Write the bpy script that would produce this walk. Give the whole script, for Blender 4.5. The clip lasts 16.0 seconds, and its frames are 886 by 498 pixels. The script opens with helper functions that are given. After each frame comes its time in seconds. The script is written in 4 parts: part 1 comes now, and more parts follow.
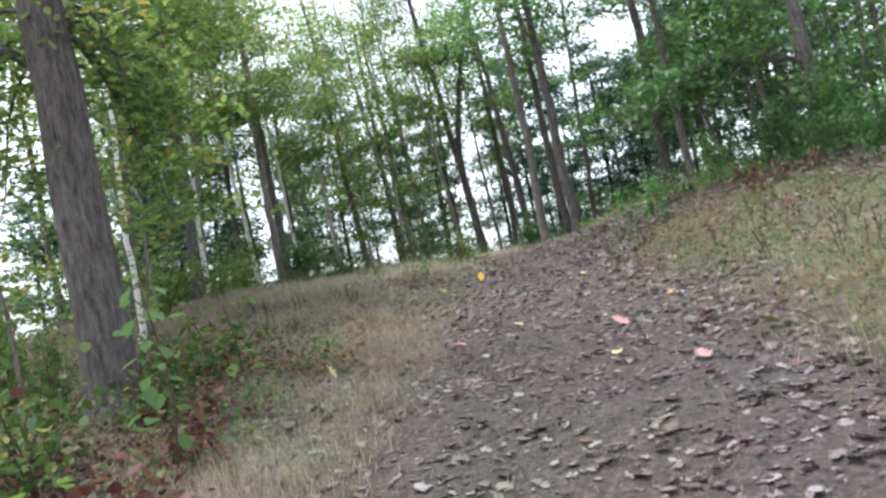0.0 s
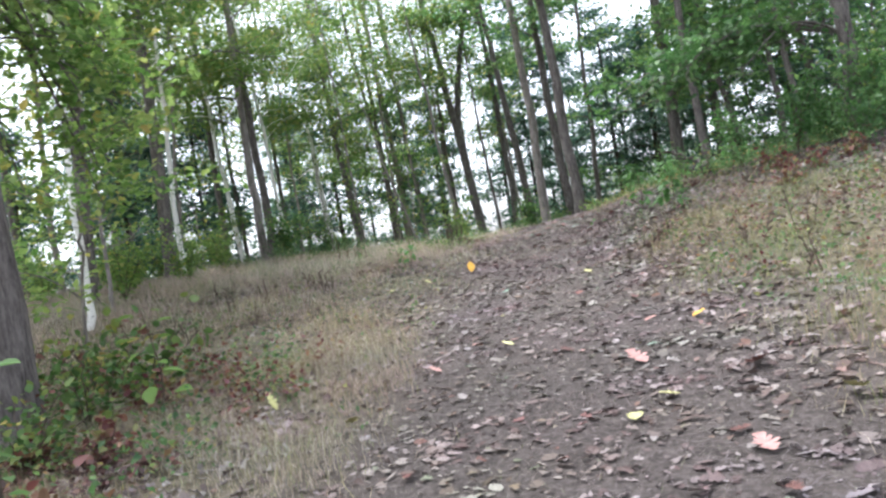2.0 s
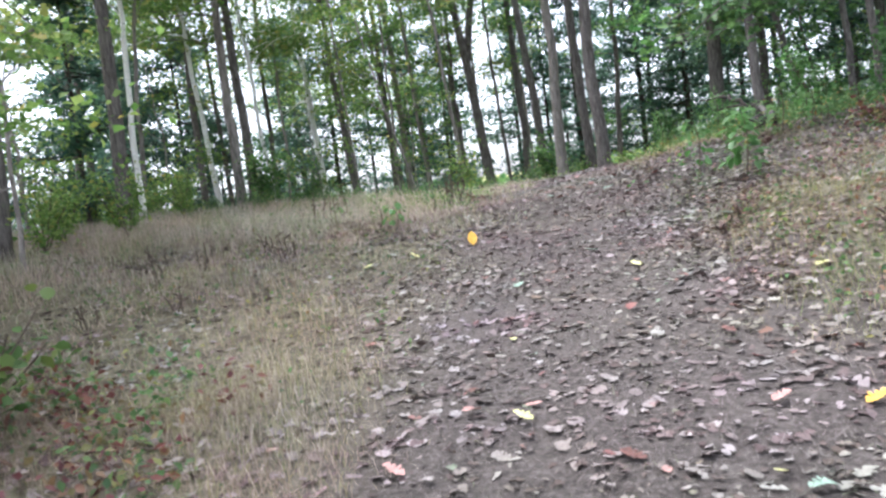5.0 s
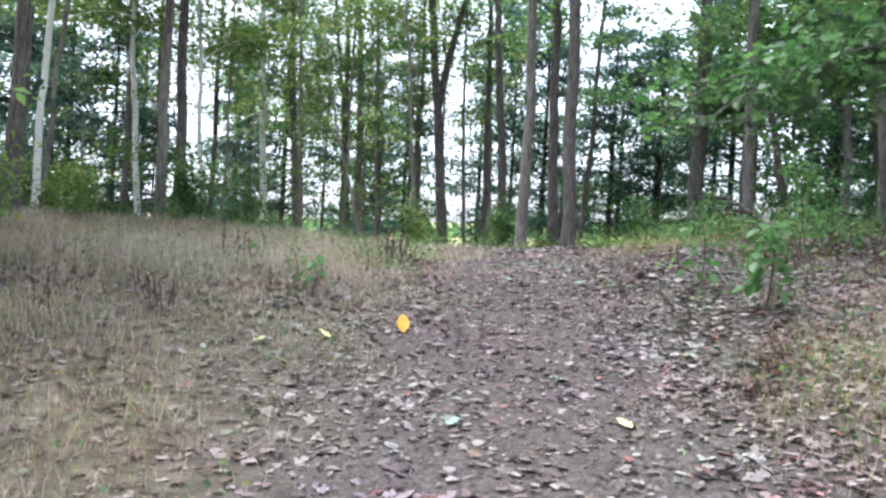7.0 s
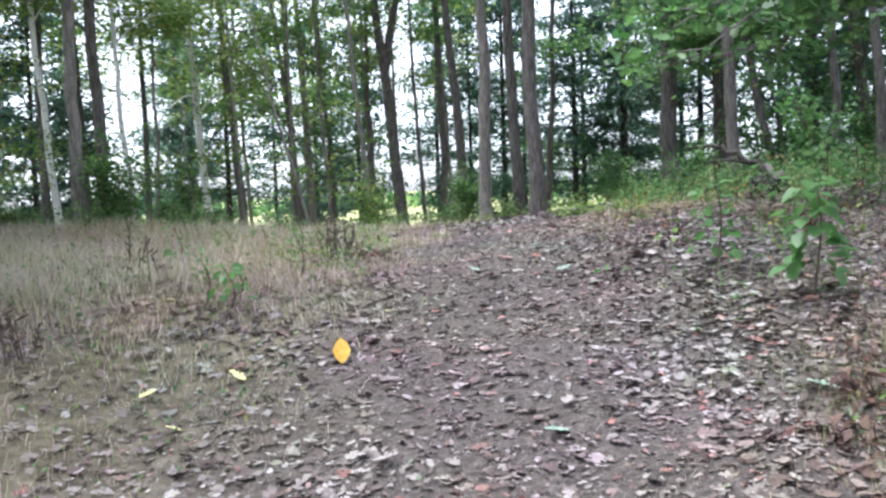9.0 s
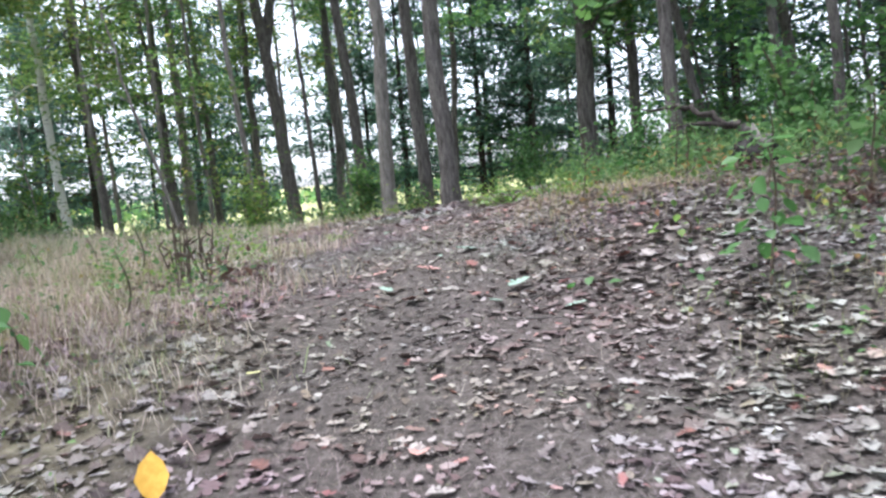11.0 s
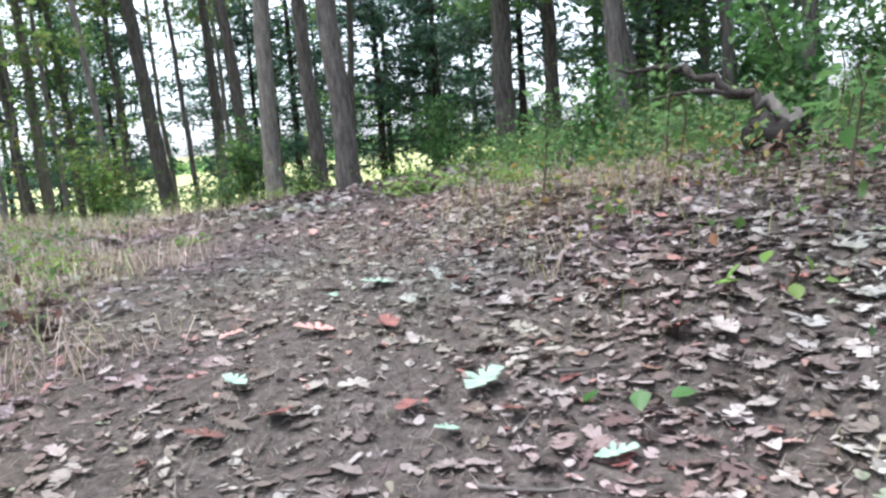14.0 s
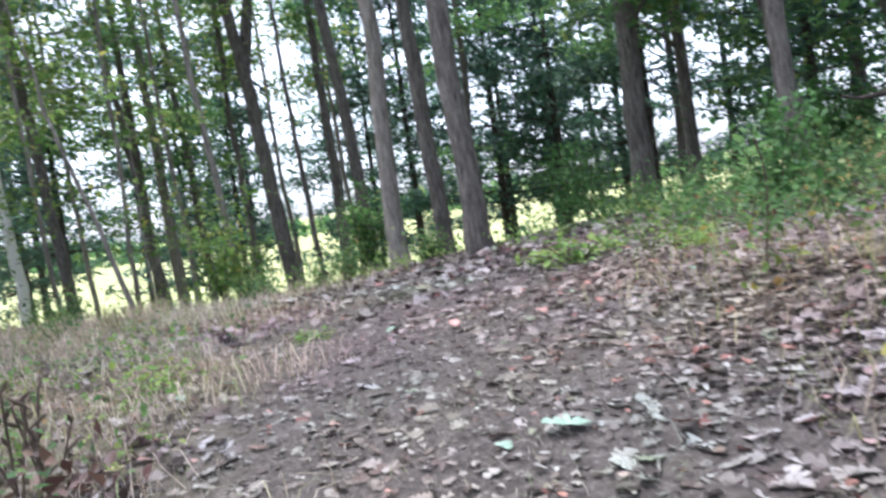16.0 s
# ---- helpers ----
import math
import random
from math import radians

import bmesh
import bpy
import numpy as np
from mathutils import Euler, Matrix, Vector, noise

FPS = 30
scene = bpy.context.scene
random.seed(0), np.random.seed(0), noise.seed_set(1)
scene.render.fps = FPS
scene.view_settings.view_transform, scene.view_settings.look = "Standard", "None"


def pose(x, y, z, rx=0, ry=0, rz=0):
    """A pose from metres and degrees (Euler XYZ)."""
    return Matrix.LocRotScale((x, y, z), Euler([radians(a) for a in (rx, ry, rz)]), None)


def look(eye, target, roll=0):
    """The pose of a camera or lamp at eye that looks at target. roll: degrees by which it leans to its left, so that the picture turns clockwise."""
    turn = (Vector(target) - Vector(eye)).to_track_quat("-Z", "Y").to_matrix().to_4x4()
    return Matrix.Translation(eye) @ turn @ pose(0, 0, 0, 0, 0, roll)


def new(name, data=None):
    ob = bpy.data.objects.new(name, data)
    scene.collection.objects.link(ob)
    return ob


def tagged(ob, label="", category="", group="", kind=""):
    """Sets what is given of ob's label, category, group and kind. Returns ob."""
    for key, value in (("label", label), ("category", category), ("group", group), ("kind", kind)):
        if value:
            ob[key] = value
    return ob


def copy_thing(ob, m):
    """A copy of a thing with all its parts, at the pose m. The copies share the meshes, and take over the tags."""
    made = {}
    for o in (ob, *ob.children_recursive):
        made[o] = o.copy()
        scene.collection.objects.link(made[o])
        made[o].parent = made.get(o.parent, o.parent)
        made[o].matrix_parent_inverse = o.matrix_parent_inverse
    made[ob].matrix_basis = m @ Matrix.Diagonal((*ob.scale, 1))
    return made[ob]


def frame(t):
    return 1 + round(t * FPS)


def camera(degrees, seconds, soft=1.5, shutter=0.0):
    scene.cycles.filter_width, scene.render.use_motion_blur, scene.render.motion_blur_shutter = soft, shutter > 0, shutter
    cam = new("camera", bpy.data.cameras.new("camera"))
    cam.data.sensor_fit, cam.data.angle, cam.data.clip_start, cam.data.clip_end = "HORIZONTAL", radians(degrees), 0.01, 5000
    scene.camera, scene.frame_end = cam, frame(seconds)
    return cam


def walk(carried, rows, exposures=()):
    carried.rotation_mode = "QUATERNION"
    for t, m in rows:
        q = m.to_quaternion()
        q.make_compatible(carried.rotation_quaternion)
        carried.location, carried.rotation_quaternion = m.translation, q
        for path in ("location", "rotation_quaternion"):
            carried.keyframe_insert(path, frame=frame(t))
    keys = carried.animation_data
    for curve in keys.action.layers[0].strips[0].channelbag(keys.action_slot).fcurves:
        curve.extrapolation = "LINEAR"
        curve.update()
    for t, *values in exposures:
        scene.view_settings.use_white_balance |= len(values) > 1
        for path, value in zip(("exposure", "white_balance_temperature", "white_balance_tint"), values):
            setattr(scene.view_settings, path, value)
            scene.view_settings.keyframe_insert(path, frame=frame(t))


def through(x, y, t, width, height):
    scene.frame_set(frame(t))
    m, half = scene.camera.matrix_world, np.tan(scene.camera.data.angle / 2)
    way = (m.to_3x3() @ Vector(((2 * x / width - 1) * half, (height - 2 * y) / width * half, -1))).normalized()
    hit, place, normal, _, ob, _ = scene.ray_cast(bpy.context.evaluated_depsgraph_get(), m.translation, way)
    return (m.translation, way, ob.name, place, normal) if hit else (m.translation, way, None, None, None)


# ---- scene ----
cam = camera(60.0, 16.0, soft=2.5, shutter=0.25)
PATH = [
    (0, (0.114, -6.307, 0.551), (-0.094, -4.322, 0.678), -11.9),
    (0.5, (0.144, -6.002, 0.601), (-0.099, -4.026, 0.789), -8.2),
    (1, (0.154, -5.601, 0.759), (-0.086, -3.617, 0.84), -10.0),
    (1.5, (0.244, -5.185, 0.856), (0.053, -3.195, 0.925), -9.9),
    (2, (0.227, -4.792, 0.868), (0.001, -2.805, 0.913), -10.4),
    (2.5, (0.199, -4.447, 0.989), (-0.002, -2.457, 0.994), -12.4),
    (3, (0.238, -4.032, 1.089), (-0.051, -2.054, 1.029), -10.9),
    (3.5, (0.174, -3.655, 1.144), (-0.155, -1.683, 1.064), -10.7),
    (4, (0.113, -3.268, 1.207), (-0.168, -1.289, 1.14), -9.7),
    (4.2, (0.136, -3.071, 1.201), (-0.144, -1.093, 1.11), -9.6),
    (6.3, (-0.015, -0.598, 1.425), (-0.233, 1.386, 1.29), -0.7),
    (6.5, (-0.031, -0.461, 1.481), (-0.235, 1.527, 1.423), 0.9),
    (7, (0.0, 0.0, 1.5), (-0.114, 1.997, 1.489), 2.1),
    (7.5, (0.064, 0.417, 1.573), (-0.073, 2.412, 1.539), -1.2),
    (8, (0.026, 0.802, 1.639), (-0.054, 2.8, 1.6), -4.5),
    (8.5, (0.059, 1.229, 1.633), (0.026, 3.228, 1.557), -2.3),
    (9, (0.081, 1.659, 1.692), (0.05, 3.656, 1.595), -3.0),
    (9.5, (0.061, 1.971, 1.76), (0.229, 3.959, 1.626), -5.4),
    (9.7, (0.059, 2.123, 1.739), (0.298, 4.104, 1.607), -5.0),
    (11.8, (0.132, 4.923, 1.695), (0.344, 6.906, 1.542), -6.2),
    (12, (0.138, 5.049, 1.705), (0.406, 7.016, 1.465), -7.5),
    (12.5, (0.245, 5.373, 1.715), (0.678, 7.305, 1.429), -7.4),
    (13, (0.336, 5.632, 1.798), (0.735, 7.58, 1.586), -3.5),
    (13.5, (0.358, 5.903, 1.849), (0.816, 7.834, 1.606), -5.8),
    (14, (0.381, 6.147, 1.846), (0.856, 8.076, 1.608), -5.3),
    (14.5, (0.401, 6.396, 1.954), (0.792, 8.337, 1.67), -6.5),
    (15, (0.378, 6.645, 1.971), (0.81, 8.575, 1.674), -8.6),
    (15.5, (0.367, 6.867, 2.017), (0.764, 8.811, 1.768), -9.5),
    (16, (0.372, 7.25, 2.025), (0.565, 9.239, 1.946), -9.1),
]
walk(cam, [(t, look(eye, target, roll)) for t, eye, target, roll in PATH], exposures=[(0, 1.72, 6050, 11), (1, 1.84, 6000, 12), (3.5, 2.18, 5960, 14), (6.5, 2.14, 5740, 13), (9.5, 2.12, 5720, 13), (13, 2.12, 5840, 12), (15, 2.14, 5700, 12), (16, 2.1, 5620, 15)])

# ---- world and light: bright overcast ----
world = bpy.data.worlds.new("overcast_sky")
scene.world = world
world.use_nodes = True
wn = world.node_tree.nodes
wl = world.node_tree.links
sky = wn.new("ShaderNodeTexSky")
sky.sky_type = "NISHITA"
sky.sun_disc = False
sky.sun_elevation = radians(71)
sky.sun_rotation = radians(-68)
sky.air_density, sky.dust_density, sky.ozone_density = 1.0, 4.0, 0.6
hsv = wn.new("ShaderNodeHueSaturation")
hsv.inputs["Saturation"].default_value = 0.3
wl.new(sky.outputs["Color"], hsv.inputs["Color"])
wl.new(hsv.outputs["Color"], wn["Background"].inputs["Color"])
wn["Background"].inputs["Strength"].default_value = 0.15
sun = new("sun", bpy.data.lights.new("sun", "SUN"))
sun.data.energy = 0.9
sun.data.angle = radians(25)
sun.data.color = (1.0, 0.97, 0.92)
sun.matrix_basis = look((-5, 2, 16), (0, 0, 0))

rng = np.random.default_rng(11)


# ---- materials ----
def material(name, rough=0.8, spec=0.3):
    m = bpy.data.materials.new(name)
    m.use_nodes = True
    b = m.node_tree.nodes["Principled BSDF"]
    b.inputs["Roughness"].default_value = rough
    b.inputs["Specular IOR Level"].default_value = spec
    return m, m.node_tree.nodes, m.node_tree.links, b


def ramp(nodes, stops):
    r = nodes.new("ShaderNodeValToRGB")
    e = r.color_ramp.elements
    while len(e) < len(stops):
        e.new(0.5)
    for k, (p, c) in enumerate(stops):
        e[k].position = p
        e[k].color = (*c, 1)
    return r


def noise_tex(nodes, links, scale, detail=6, rough=0.6, stretch=None):
    n = nodes.new("ShaderNodeTexNoise")
    n.inputs["Scale"].default_value = scale
    n.inputs["Detail"].default_value = detail
    n.inputs["Roughness"].default_value = rough
    g = nodes.new("ShaderNodeTexCoord")
    if stretch:
        mp = nodes.new("ShaderNodeMapping")
        mp.inputs["Scale"].default_value = stretch
        links.new(g.outputs["Object"], mp.inputs["Vector"])
        links.new(mp.outputs["Vector"], n.inputs["Vector"])
    else:
        links.new(g.outputs["Object"], n.inputs["Vector"])
    return n


def mix_color(nodes, links, fac, a, b, mode="MIX"):
    m = nodes.new("ShaderNodeMix")
    m.data_type = "RGBA"
    m.blend_type = mode
    for sock, v in ((m.inputs["Factor"], fac), (m.inputs["A"], a), (m.inputs["B"], b)):
        if isinstance(v, (int, float)):
            sock.default_value = v
        elif isinstance(v, tuple):
            sock.default_value = (*v, 1)
        else:
            links.new(v, sock)
    return m.outputs["Result"]


def bump(nodes, links, bsdf, height, strength, dist):
    b = nodes.new("ShaderNodeBump")
    b.inputs["Strength"].default_value = strength
    b.inputs["Distance"].default_value = dist
    links.new(height, b.inputs["Height"])
    links.new(b.outputs["Normal"], bsdf.inputs["Normal"])


def leaf_material(name, stops, through=0.4, rough=0.55, spec=0.3, mottle=0.0):
    """Leaves: colour varies from leaf to leaf, and light passes through the blade."""
    m, n, l, b = material(name, rough, spec)
    geo = n.new("ShaderNodeNewGeometry")
    r = ramp(n, stops)
    l.new(geo.outputs["Random Per Island"], r.inputs["Fac"])
    ns = noise_tex(n, l, 0.7, 3)
    col = mix_color(n, l, 0.35, r.outputs["Color"], ns.outputs["Color"], "SOFT_LIGHT")
    if mottle:
        spots = noise_tex(n, l, 55, 5, 0.7)
        col = mix_color(n, l, mottle, col, spots.outputs["Fac"], "OVERLAY")
    l.new(col, b.inputs["Base Color"])
    if through:
        t = n.new("ShaderNodeBsdfTranslucent")
        l.new(col, t.inputs["Color"])
        mx = n.new("ShaderNodeMixShader")
        mx.inputs["Fac"].default_value = through
        l.new(b.outputs["BSDF"], mx.inputs[1])
        l.new(t.outputs["BSDF"], mx.inputs[2])
        l.new(mx.outputs["Shader"], n["Material Output"].inputs["Surface"])
    return m


def bark_material(name, dark, light, scale=9.0, depth=0.03):
    m, n, l, b = material(name, 0.92, 0.15)
    v = noise_tex(n, l, scale, 9, 0.72, (2.2, 2.2, 0.4))
    fine = noise_tex(n, l, 40, 5, 0.6, (1, 1, 0.5))
    big = noise_tex(n, l, 1.1, 3)
    r = ramp(n, [(0.34, dark), (0.62, light)])
    l.new(v.outputs["Fac"], r.inputs["Fac"])
    c = mix_color(n, l, 0.45, r.outputs["Color"], fine.outputs["Fac"], "OVERLAY")
    c = mix_color(n, l, 0.35, c, big.outputs["Fac"], "OVERLAY")
    l.new(c, b.inputs["Base Color"])
    bump(n, l, b, v.outputs["Fac"], 1.0, depth)
    return m


def birch_material():
    m, n, l, b = material("birch_bark", 0.75, 0.25)
    v = noise_tex(n, l, 5, 5, 0.6, (1.2, 1.2, 5.0))
    r = ramp(n, [(0.33, (0.06, 0.055, 0.05)), (0.39, (0.74, 0.72, 0.67))])
    l.new(v.outputs["Fac"], r.inputs["Fac"])
    big = noise_tex(n, l, 1.3, 3)
    l.new(mix_color(n, l, 0.4, r.outputs["Color"], big.outputs["Fac"], "SOFT_LIGHT"), b.inputs["Base Color"])
    bump(n, l, b, v.outputs["Fac"], 0.4, 0.01)
    return m


def ground_material():
    m, n, l, b = material("woodland_soil", 0.95, 0.1)
    at = n.new("ShaderNodeAttribute")
    at.attribute_name = "bare"
    fine = noise_tex(n, l, 26, 9, 0.72)
    mid = noise_tex(n, l, 5.5, 6, 0.65)
    big = noise_tex(n, l, 0.8, 4)
    soil = ramp(n, [(0.3, (0.038, 0.031, 0.028)), (0.5, (0.087, 0.074, 0.066)), (0.7, (0.16, 0.137, 0.124))])
    l.new(fine.outputs["Fac"], soil.inputs["Fac"])
    turf = ramp(n, [(0.3, (0.06, 0.051, 0.034)), (0.5, (0.115, 0.099, 0.066)), (0.7, (0.19, 0.166, 0.118))])
    l.new(mid.outputs["Fac"], turf.inputs["Fac"])
    meadow = ramp(n, [(0.3, (0.23, 0.25, 0.09)), (0.7, (0.36, 0.35, 0.17))])
    l.new(big.outputs["Fac"], meadow.inputs["Fac"])
    far = n.new("ShaderNodeAttribute")
    far.attribute_name = "meadow"
    c = mix_color(n, l, at.outputs["Fac"], turf.outputs["Color"], soil.outputs["Color"])
    c = mix_color(n, l, 0.5, c, mid.outputs["Fac"], "SOFT_LIGHT")
    c = mix_color(n, l, far.outputs["Fac"], c, meadow.outputs["Color"])
    l.new(c, b.inputs["Base Color"])
    bump(n, l, b, fine.outputs["Fac"], 0.9, 0.03)
    return m


def plain_material(name, a, c, scale=14, rough=0.8):
    m, n, l, b = material(name, rough)
    v = noise_tex(n, l, scale, 6)
    r = ramp(n, [(0.3, a), (0.7, c)])
    l.new(v.outputs["Fac"], r.inputs["Fac"])
    l.new(r.outputs["Color"], b.inputs["Base Color"])
    bump(n, l, b, v.outputs["Fac"], 0.5, 0.01)
    return m


M_GROUND = ground_material()
BARK = {
    "oak": bark_material("dark_oak_bark", (0.048, 0.042, 0.039), (0.185, 0.164, 0.15)),
    "gray": bark_material("grey_maple_bark", (0.09, 0.08, 0.072), (0.28, 0.25, 0.225), 7.0, 0.015),
    "pine": bark_material("pine_bark", (0.022, 0.019, 0.018), (0.085, 0.072, 0.064)),
    "birch": birch_material(),
}
G_YELLOW = leaf_material("aspen_leaves", [(0.0, (0.083, 0.157, 0.038)), (0.45, (0.155, 0.25, 0.066)), (0.88, (0.24, 0.325, 0.095)), (1.0, (0.4, 0.34, 0.09))], 0.62)
G_DEEP = leaf_material("oak_leaves", [(0.0, (0.056, 0.122, 0.044)), (0.5, (0.104, 0.208, 0.069)), (0.9, (0.181, 0.306, 0.094)), (1.0, (0.264, 0.306, 0.087))], 0.6)
G_BOUGH = leaf_material("glossy_oak_leaves", [(0.0, (0.04, 0.1, 0.032)), (0.6, (0.08, 0.17, 0.05)), (1.0, (0.13, 0.24, 0.07))], 0.5, 0.45, 0.4)
G_PINE = leaf_material("pine_needles", [(0.0, (0.038, 0.082, 0.06)), (0.6, (0.07, 0.138, 0.096)), (1.0, (0.114, 0.192, 0.114))], 0.5)
G_SHRUB = leaf_material("shrub_leaves", [(0.0, (0.046, 0.1, 0.038)), (0.5, (0.095, 0.172, 0.062)), (0.86, (0.165, 0.25, 0.088)), (0.95, (0.3, 0.28, 0.1)), (1.0, (0.26, 0.125, 0.062))], 0.52)
G_FRESH = leaf_material("fern_leaves", [(0.0, (0.1, 0.18, 0.045)), (0.6, (0.16, 0.26, 0.06)), (1.0, (0.27, 0.31, 0.09))], 0.45)
G_WITHERED = leaf_material("withered_leaves", [(0.0, (0.03, 0.018, 0.016)), (0.6, (0.085, 0.04, 0.034)), (1.0, (0.17, 0.1, 0.075))], 0.2)
G_RED = leaf_material("red_autumn_leaves", [(0.0, (0.07, 0.022, 0.025)), (0.4, (0.14, 0.048, 0.045)), (0.7, (0.18, 0.1, 0.055)), (1.0, (0.15, 0.17, 0.06))], 0.35)
LITTER = leaf_material("dry_leaf_litter", [(0.0, (0.075, 0.052, 0.045)), (0.3, (0.125, 0.092, 0.082)), (0.6, (0.186, 0.155, 0.139)), (0.84, (0.262, 0.228, 0.21)), (0.94, (0.31, 0.275, 0.255)), (0.97, (0.17, 0.075, 0.065)), (1.0, (0.17, 0.2, 0.14))], 0.1, 0.7, 0.2, 0.6)
LITTER_PALE = leaf_material("pale_leaf_litter", [(0.0, (0.05, 0.036, 0.033)), (0.25, (0.105, 0.08, 0.073)), (0.5, (0.185, 0.157, 0.143)), (0.76, (0.265, 0.235, 0.218)), (0.9, (0.325, 0.295, 0.277)), (0.94, (0.3, 0.15, 0.125)), (0.97, (0.16, 0.06, 0.055)), (1.0, (0.22, 0.26, 0.18))], 0.1, 0.7, 0.2, 0.6)
THATCH = leaf_material("grey_thatch", [(0.0, (0.07, 0.056, 0.05)), (0.5, (0.149, 0.123, 0.112)), (0.9, (0.242, 0.205, 0.186)), (1.0, (0.158, 0.177, 0.084))], 0.15)
G_TURNING = leaf_material("turning_leaves", [(0.0, (0.05, 0.1, 0.03)), (0.55, (0.1, 0.17, 0.045)), (0.8, (0.18, 0.22, 0.055)), (0.88, (0.3, 0.25, 0.06)), (0.93, (0.17, 0.06, 0.05)), (1.0, (0.12, 0.08, 0.06))], 0.4)
STRAW = leaf_material("dry_grass", [(0.0, (0.21, 0.165, 0.13)), (0.4, (0.36, 0.295, 0.24)), (0.8, (0.5, 0.425, 0.35)), (0.9, (0.26, 0.27, 0.13)), (1.0, (0.18, 0.23, 0.09))], 0.45)
OLIVE = leaf_material("olive_grass", [(0.0, (0.144, 0.118, 0.075)), (0.4, (0.312, 0.26, 0.178)), (0.65, (0.432, 0.366, 0.265)), (0.8, (0.264, 0.26, 0.103)), (1.0, (0.168, 0.212, 0.069))], 0.35)
TRODDEN = leaf_material("trodden_grass", [(0.0, (0.09, 0.07, 0.058)), (0.5, (0.19, 0.155, 0.13)), (0.9, (0.31, 0.265, 0.225)), (1.0, (0.17, 0.18, 0.1))], 0.2)
GREENGRASS = leaf_material("green_grass", [(0.0, (0.07, 0.11, 0.03)), (0.5, (0.15, 0.19, 0.055)), (0.8, (0.25, 0.25, 0.1)), (1.0, (0.33, 0.28, 0.14))], 0.35)
STEM = plain_material("brown_stems", (0.045, 0.032, 0.024), (0.12, 0.09, 0.065))
DEADWOOD = plain_material("weathered_wood", (0.03, 0.026, 0.023), (0.17, 0.152, 0.136), 9)
# near-black: the shade inside the log's hollow, put into the colour
DARKHOLE = plain_material("hollow_shade", (0.005, 0.004, 0.004), (0.024, 0.018, 0.015), 12)
BLUE = plain_material("blue_blaze_paint", (0.02, 0.035, 0.13), (0.035, 0.06, 0.2))


# ---- mesh tools ----
def mesh_of(name, verts, faces, mat, smooth=False):
    me = bpy.data.meshes.new(name)
    v = np.asarray(verts, np.float32)
    fc = np.asarray(faces, np.int32)
    k = fc.shape[1]
    me.vertices.add(len(v))
    me.vertices.foreach_set("co", v.ravel())
    me.loops.add(fc.size)
    me.loops.foreach_set("vertex_index", fc.ravel())
    me.polygons.add(len(fc))
    me.polygons.foreach_set("loop_start", np.arange(0, fc.size, k, dtype=np.int32))
    me.polygons.foreach_set("loop_total", np.full(len(fc), k, np.int32))
    if smooth:
        me.polygons.foreach_set("use_smooth", np.ones(len(fc), bool))
    me.update(calc_edges=True)
    me.materials.append(mat)
    return me


def part(name, me, parent, label=""):
    ob = new(name, me)
    ob.parent = parent
    if label:
        ob["label"] = label
    return ob


def base(name, x, y, z, label, category, group=""):
    ob = new(name)
    ob.location = (x, y, z)
    ob.empty_display_size = 0.2
    return tagged(ob, label, category, group)


def tube(points, radii, seg=10, rough=0.0, furrow=0.0):
    """A tapered tube along a line, its surface uneven; closed at its end by a small radius."""
    p = np.asarray(points, float)
    r = np.asarray(radii, float)
    d = np.gradient(p, axis=0)
    d /= np.linalg.norm(d, axis=1)[:, None] + 1e-9
    ref = np.where(np.abs(d[:, 2:3]) > 0.9, [[1.0, 0, 0]], [[0, 0, 1.0]])
    u = np.cross(ref, d)
    u /= np.linalg.norm(u, axis=1)[:, None]
    w = np.cross(d, u)
    a = np.linspace(0, 2 * np.pi, seg, endpoint=False)
    rr = r[:, None] * (1 + rough * rng.normal(size=(len(p), seg)))
    if furrow:
        ph = np.cumsum(rng.normal(0, 0.35, (len(p), 1)), axis=0)
        rr = rr * (1 + furrow * np.sin(a[None] * 9 + ph) * np.sin(a[None] * 5 + 2 * ph) + furrow * 0.6 * np.sin(a[None] * 13 - 1.7 * ph) * np.cos(2 * ph + a[None]))
    v = p[:, None] + rr[..., None] * (np.cos(a)[None, :, None] * u[:, None] + np.sin(a)[None, :, None] * w[:, None])
    i = np.arange(len(p) - 1)[:, None] * seg
    j = np.arange(seg)[None]
    k = (j + 1) % seg
    f = np.stack([i + j, i + k, i + seg + k, i + seg + j], -1).reshape(-1, 4)
    return v.reshape(-1, 3), f


def joined(pieces):
    vs, fs, n = [], [], 0
    for v, f in pieces:
        vs.append(v)
        fs.append(f + n)
        n += len(v)
    return np.concatenate(vs), np.concatenate(fs)


def turns(n, tilt):
    """n random turns: any heading, tilted by about so many radians."""
    h = rng.uniform(0, 2 * np.pi, n)
    t = rng.normal(0, tilt, n)
    s = rng.normal(0, tilt, n)
    c1, s1, c2, s2, c3, s3 = np.cos(h), np.sin(h), np.cos(t), np.sin(t), np.cos(s), np.sin(s)
    z = np.zeros(n)
    o = np.ones(n)
    rz = np.stack([c1, -s1, z, s1, c1, z, z, z, o], -1).reshape(n, 3, 3)
    rx = np.stack([o, z, z, z, c2, -s2, z, s2, c2], -1).reshape(n, 3, 3)
    ry = np.stack([c3, z, s3, z, o, z, -s3, z, c3], -1).reshape(n, 3, 3)
    return rz @ rx @ ry


def strewn(shape, faces, where, size, tilt):
    """Copies of a small shape, strewn as one mesh's vertices and faces."""
    n = len(where)
    r = turns(n, tilt)
    v = np.einsum("nij,kj->nki", r, shape) * np.asarray(size).reshape(-1, 1, 1) + where[:, None]
    f = faces[None] + (np.arange(n) * len(shape))[:, None, None]
    return v.reshape(-1, 3), f.reshape(-1, faces.shape[1])


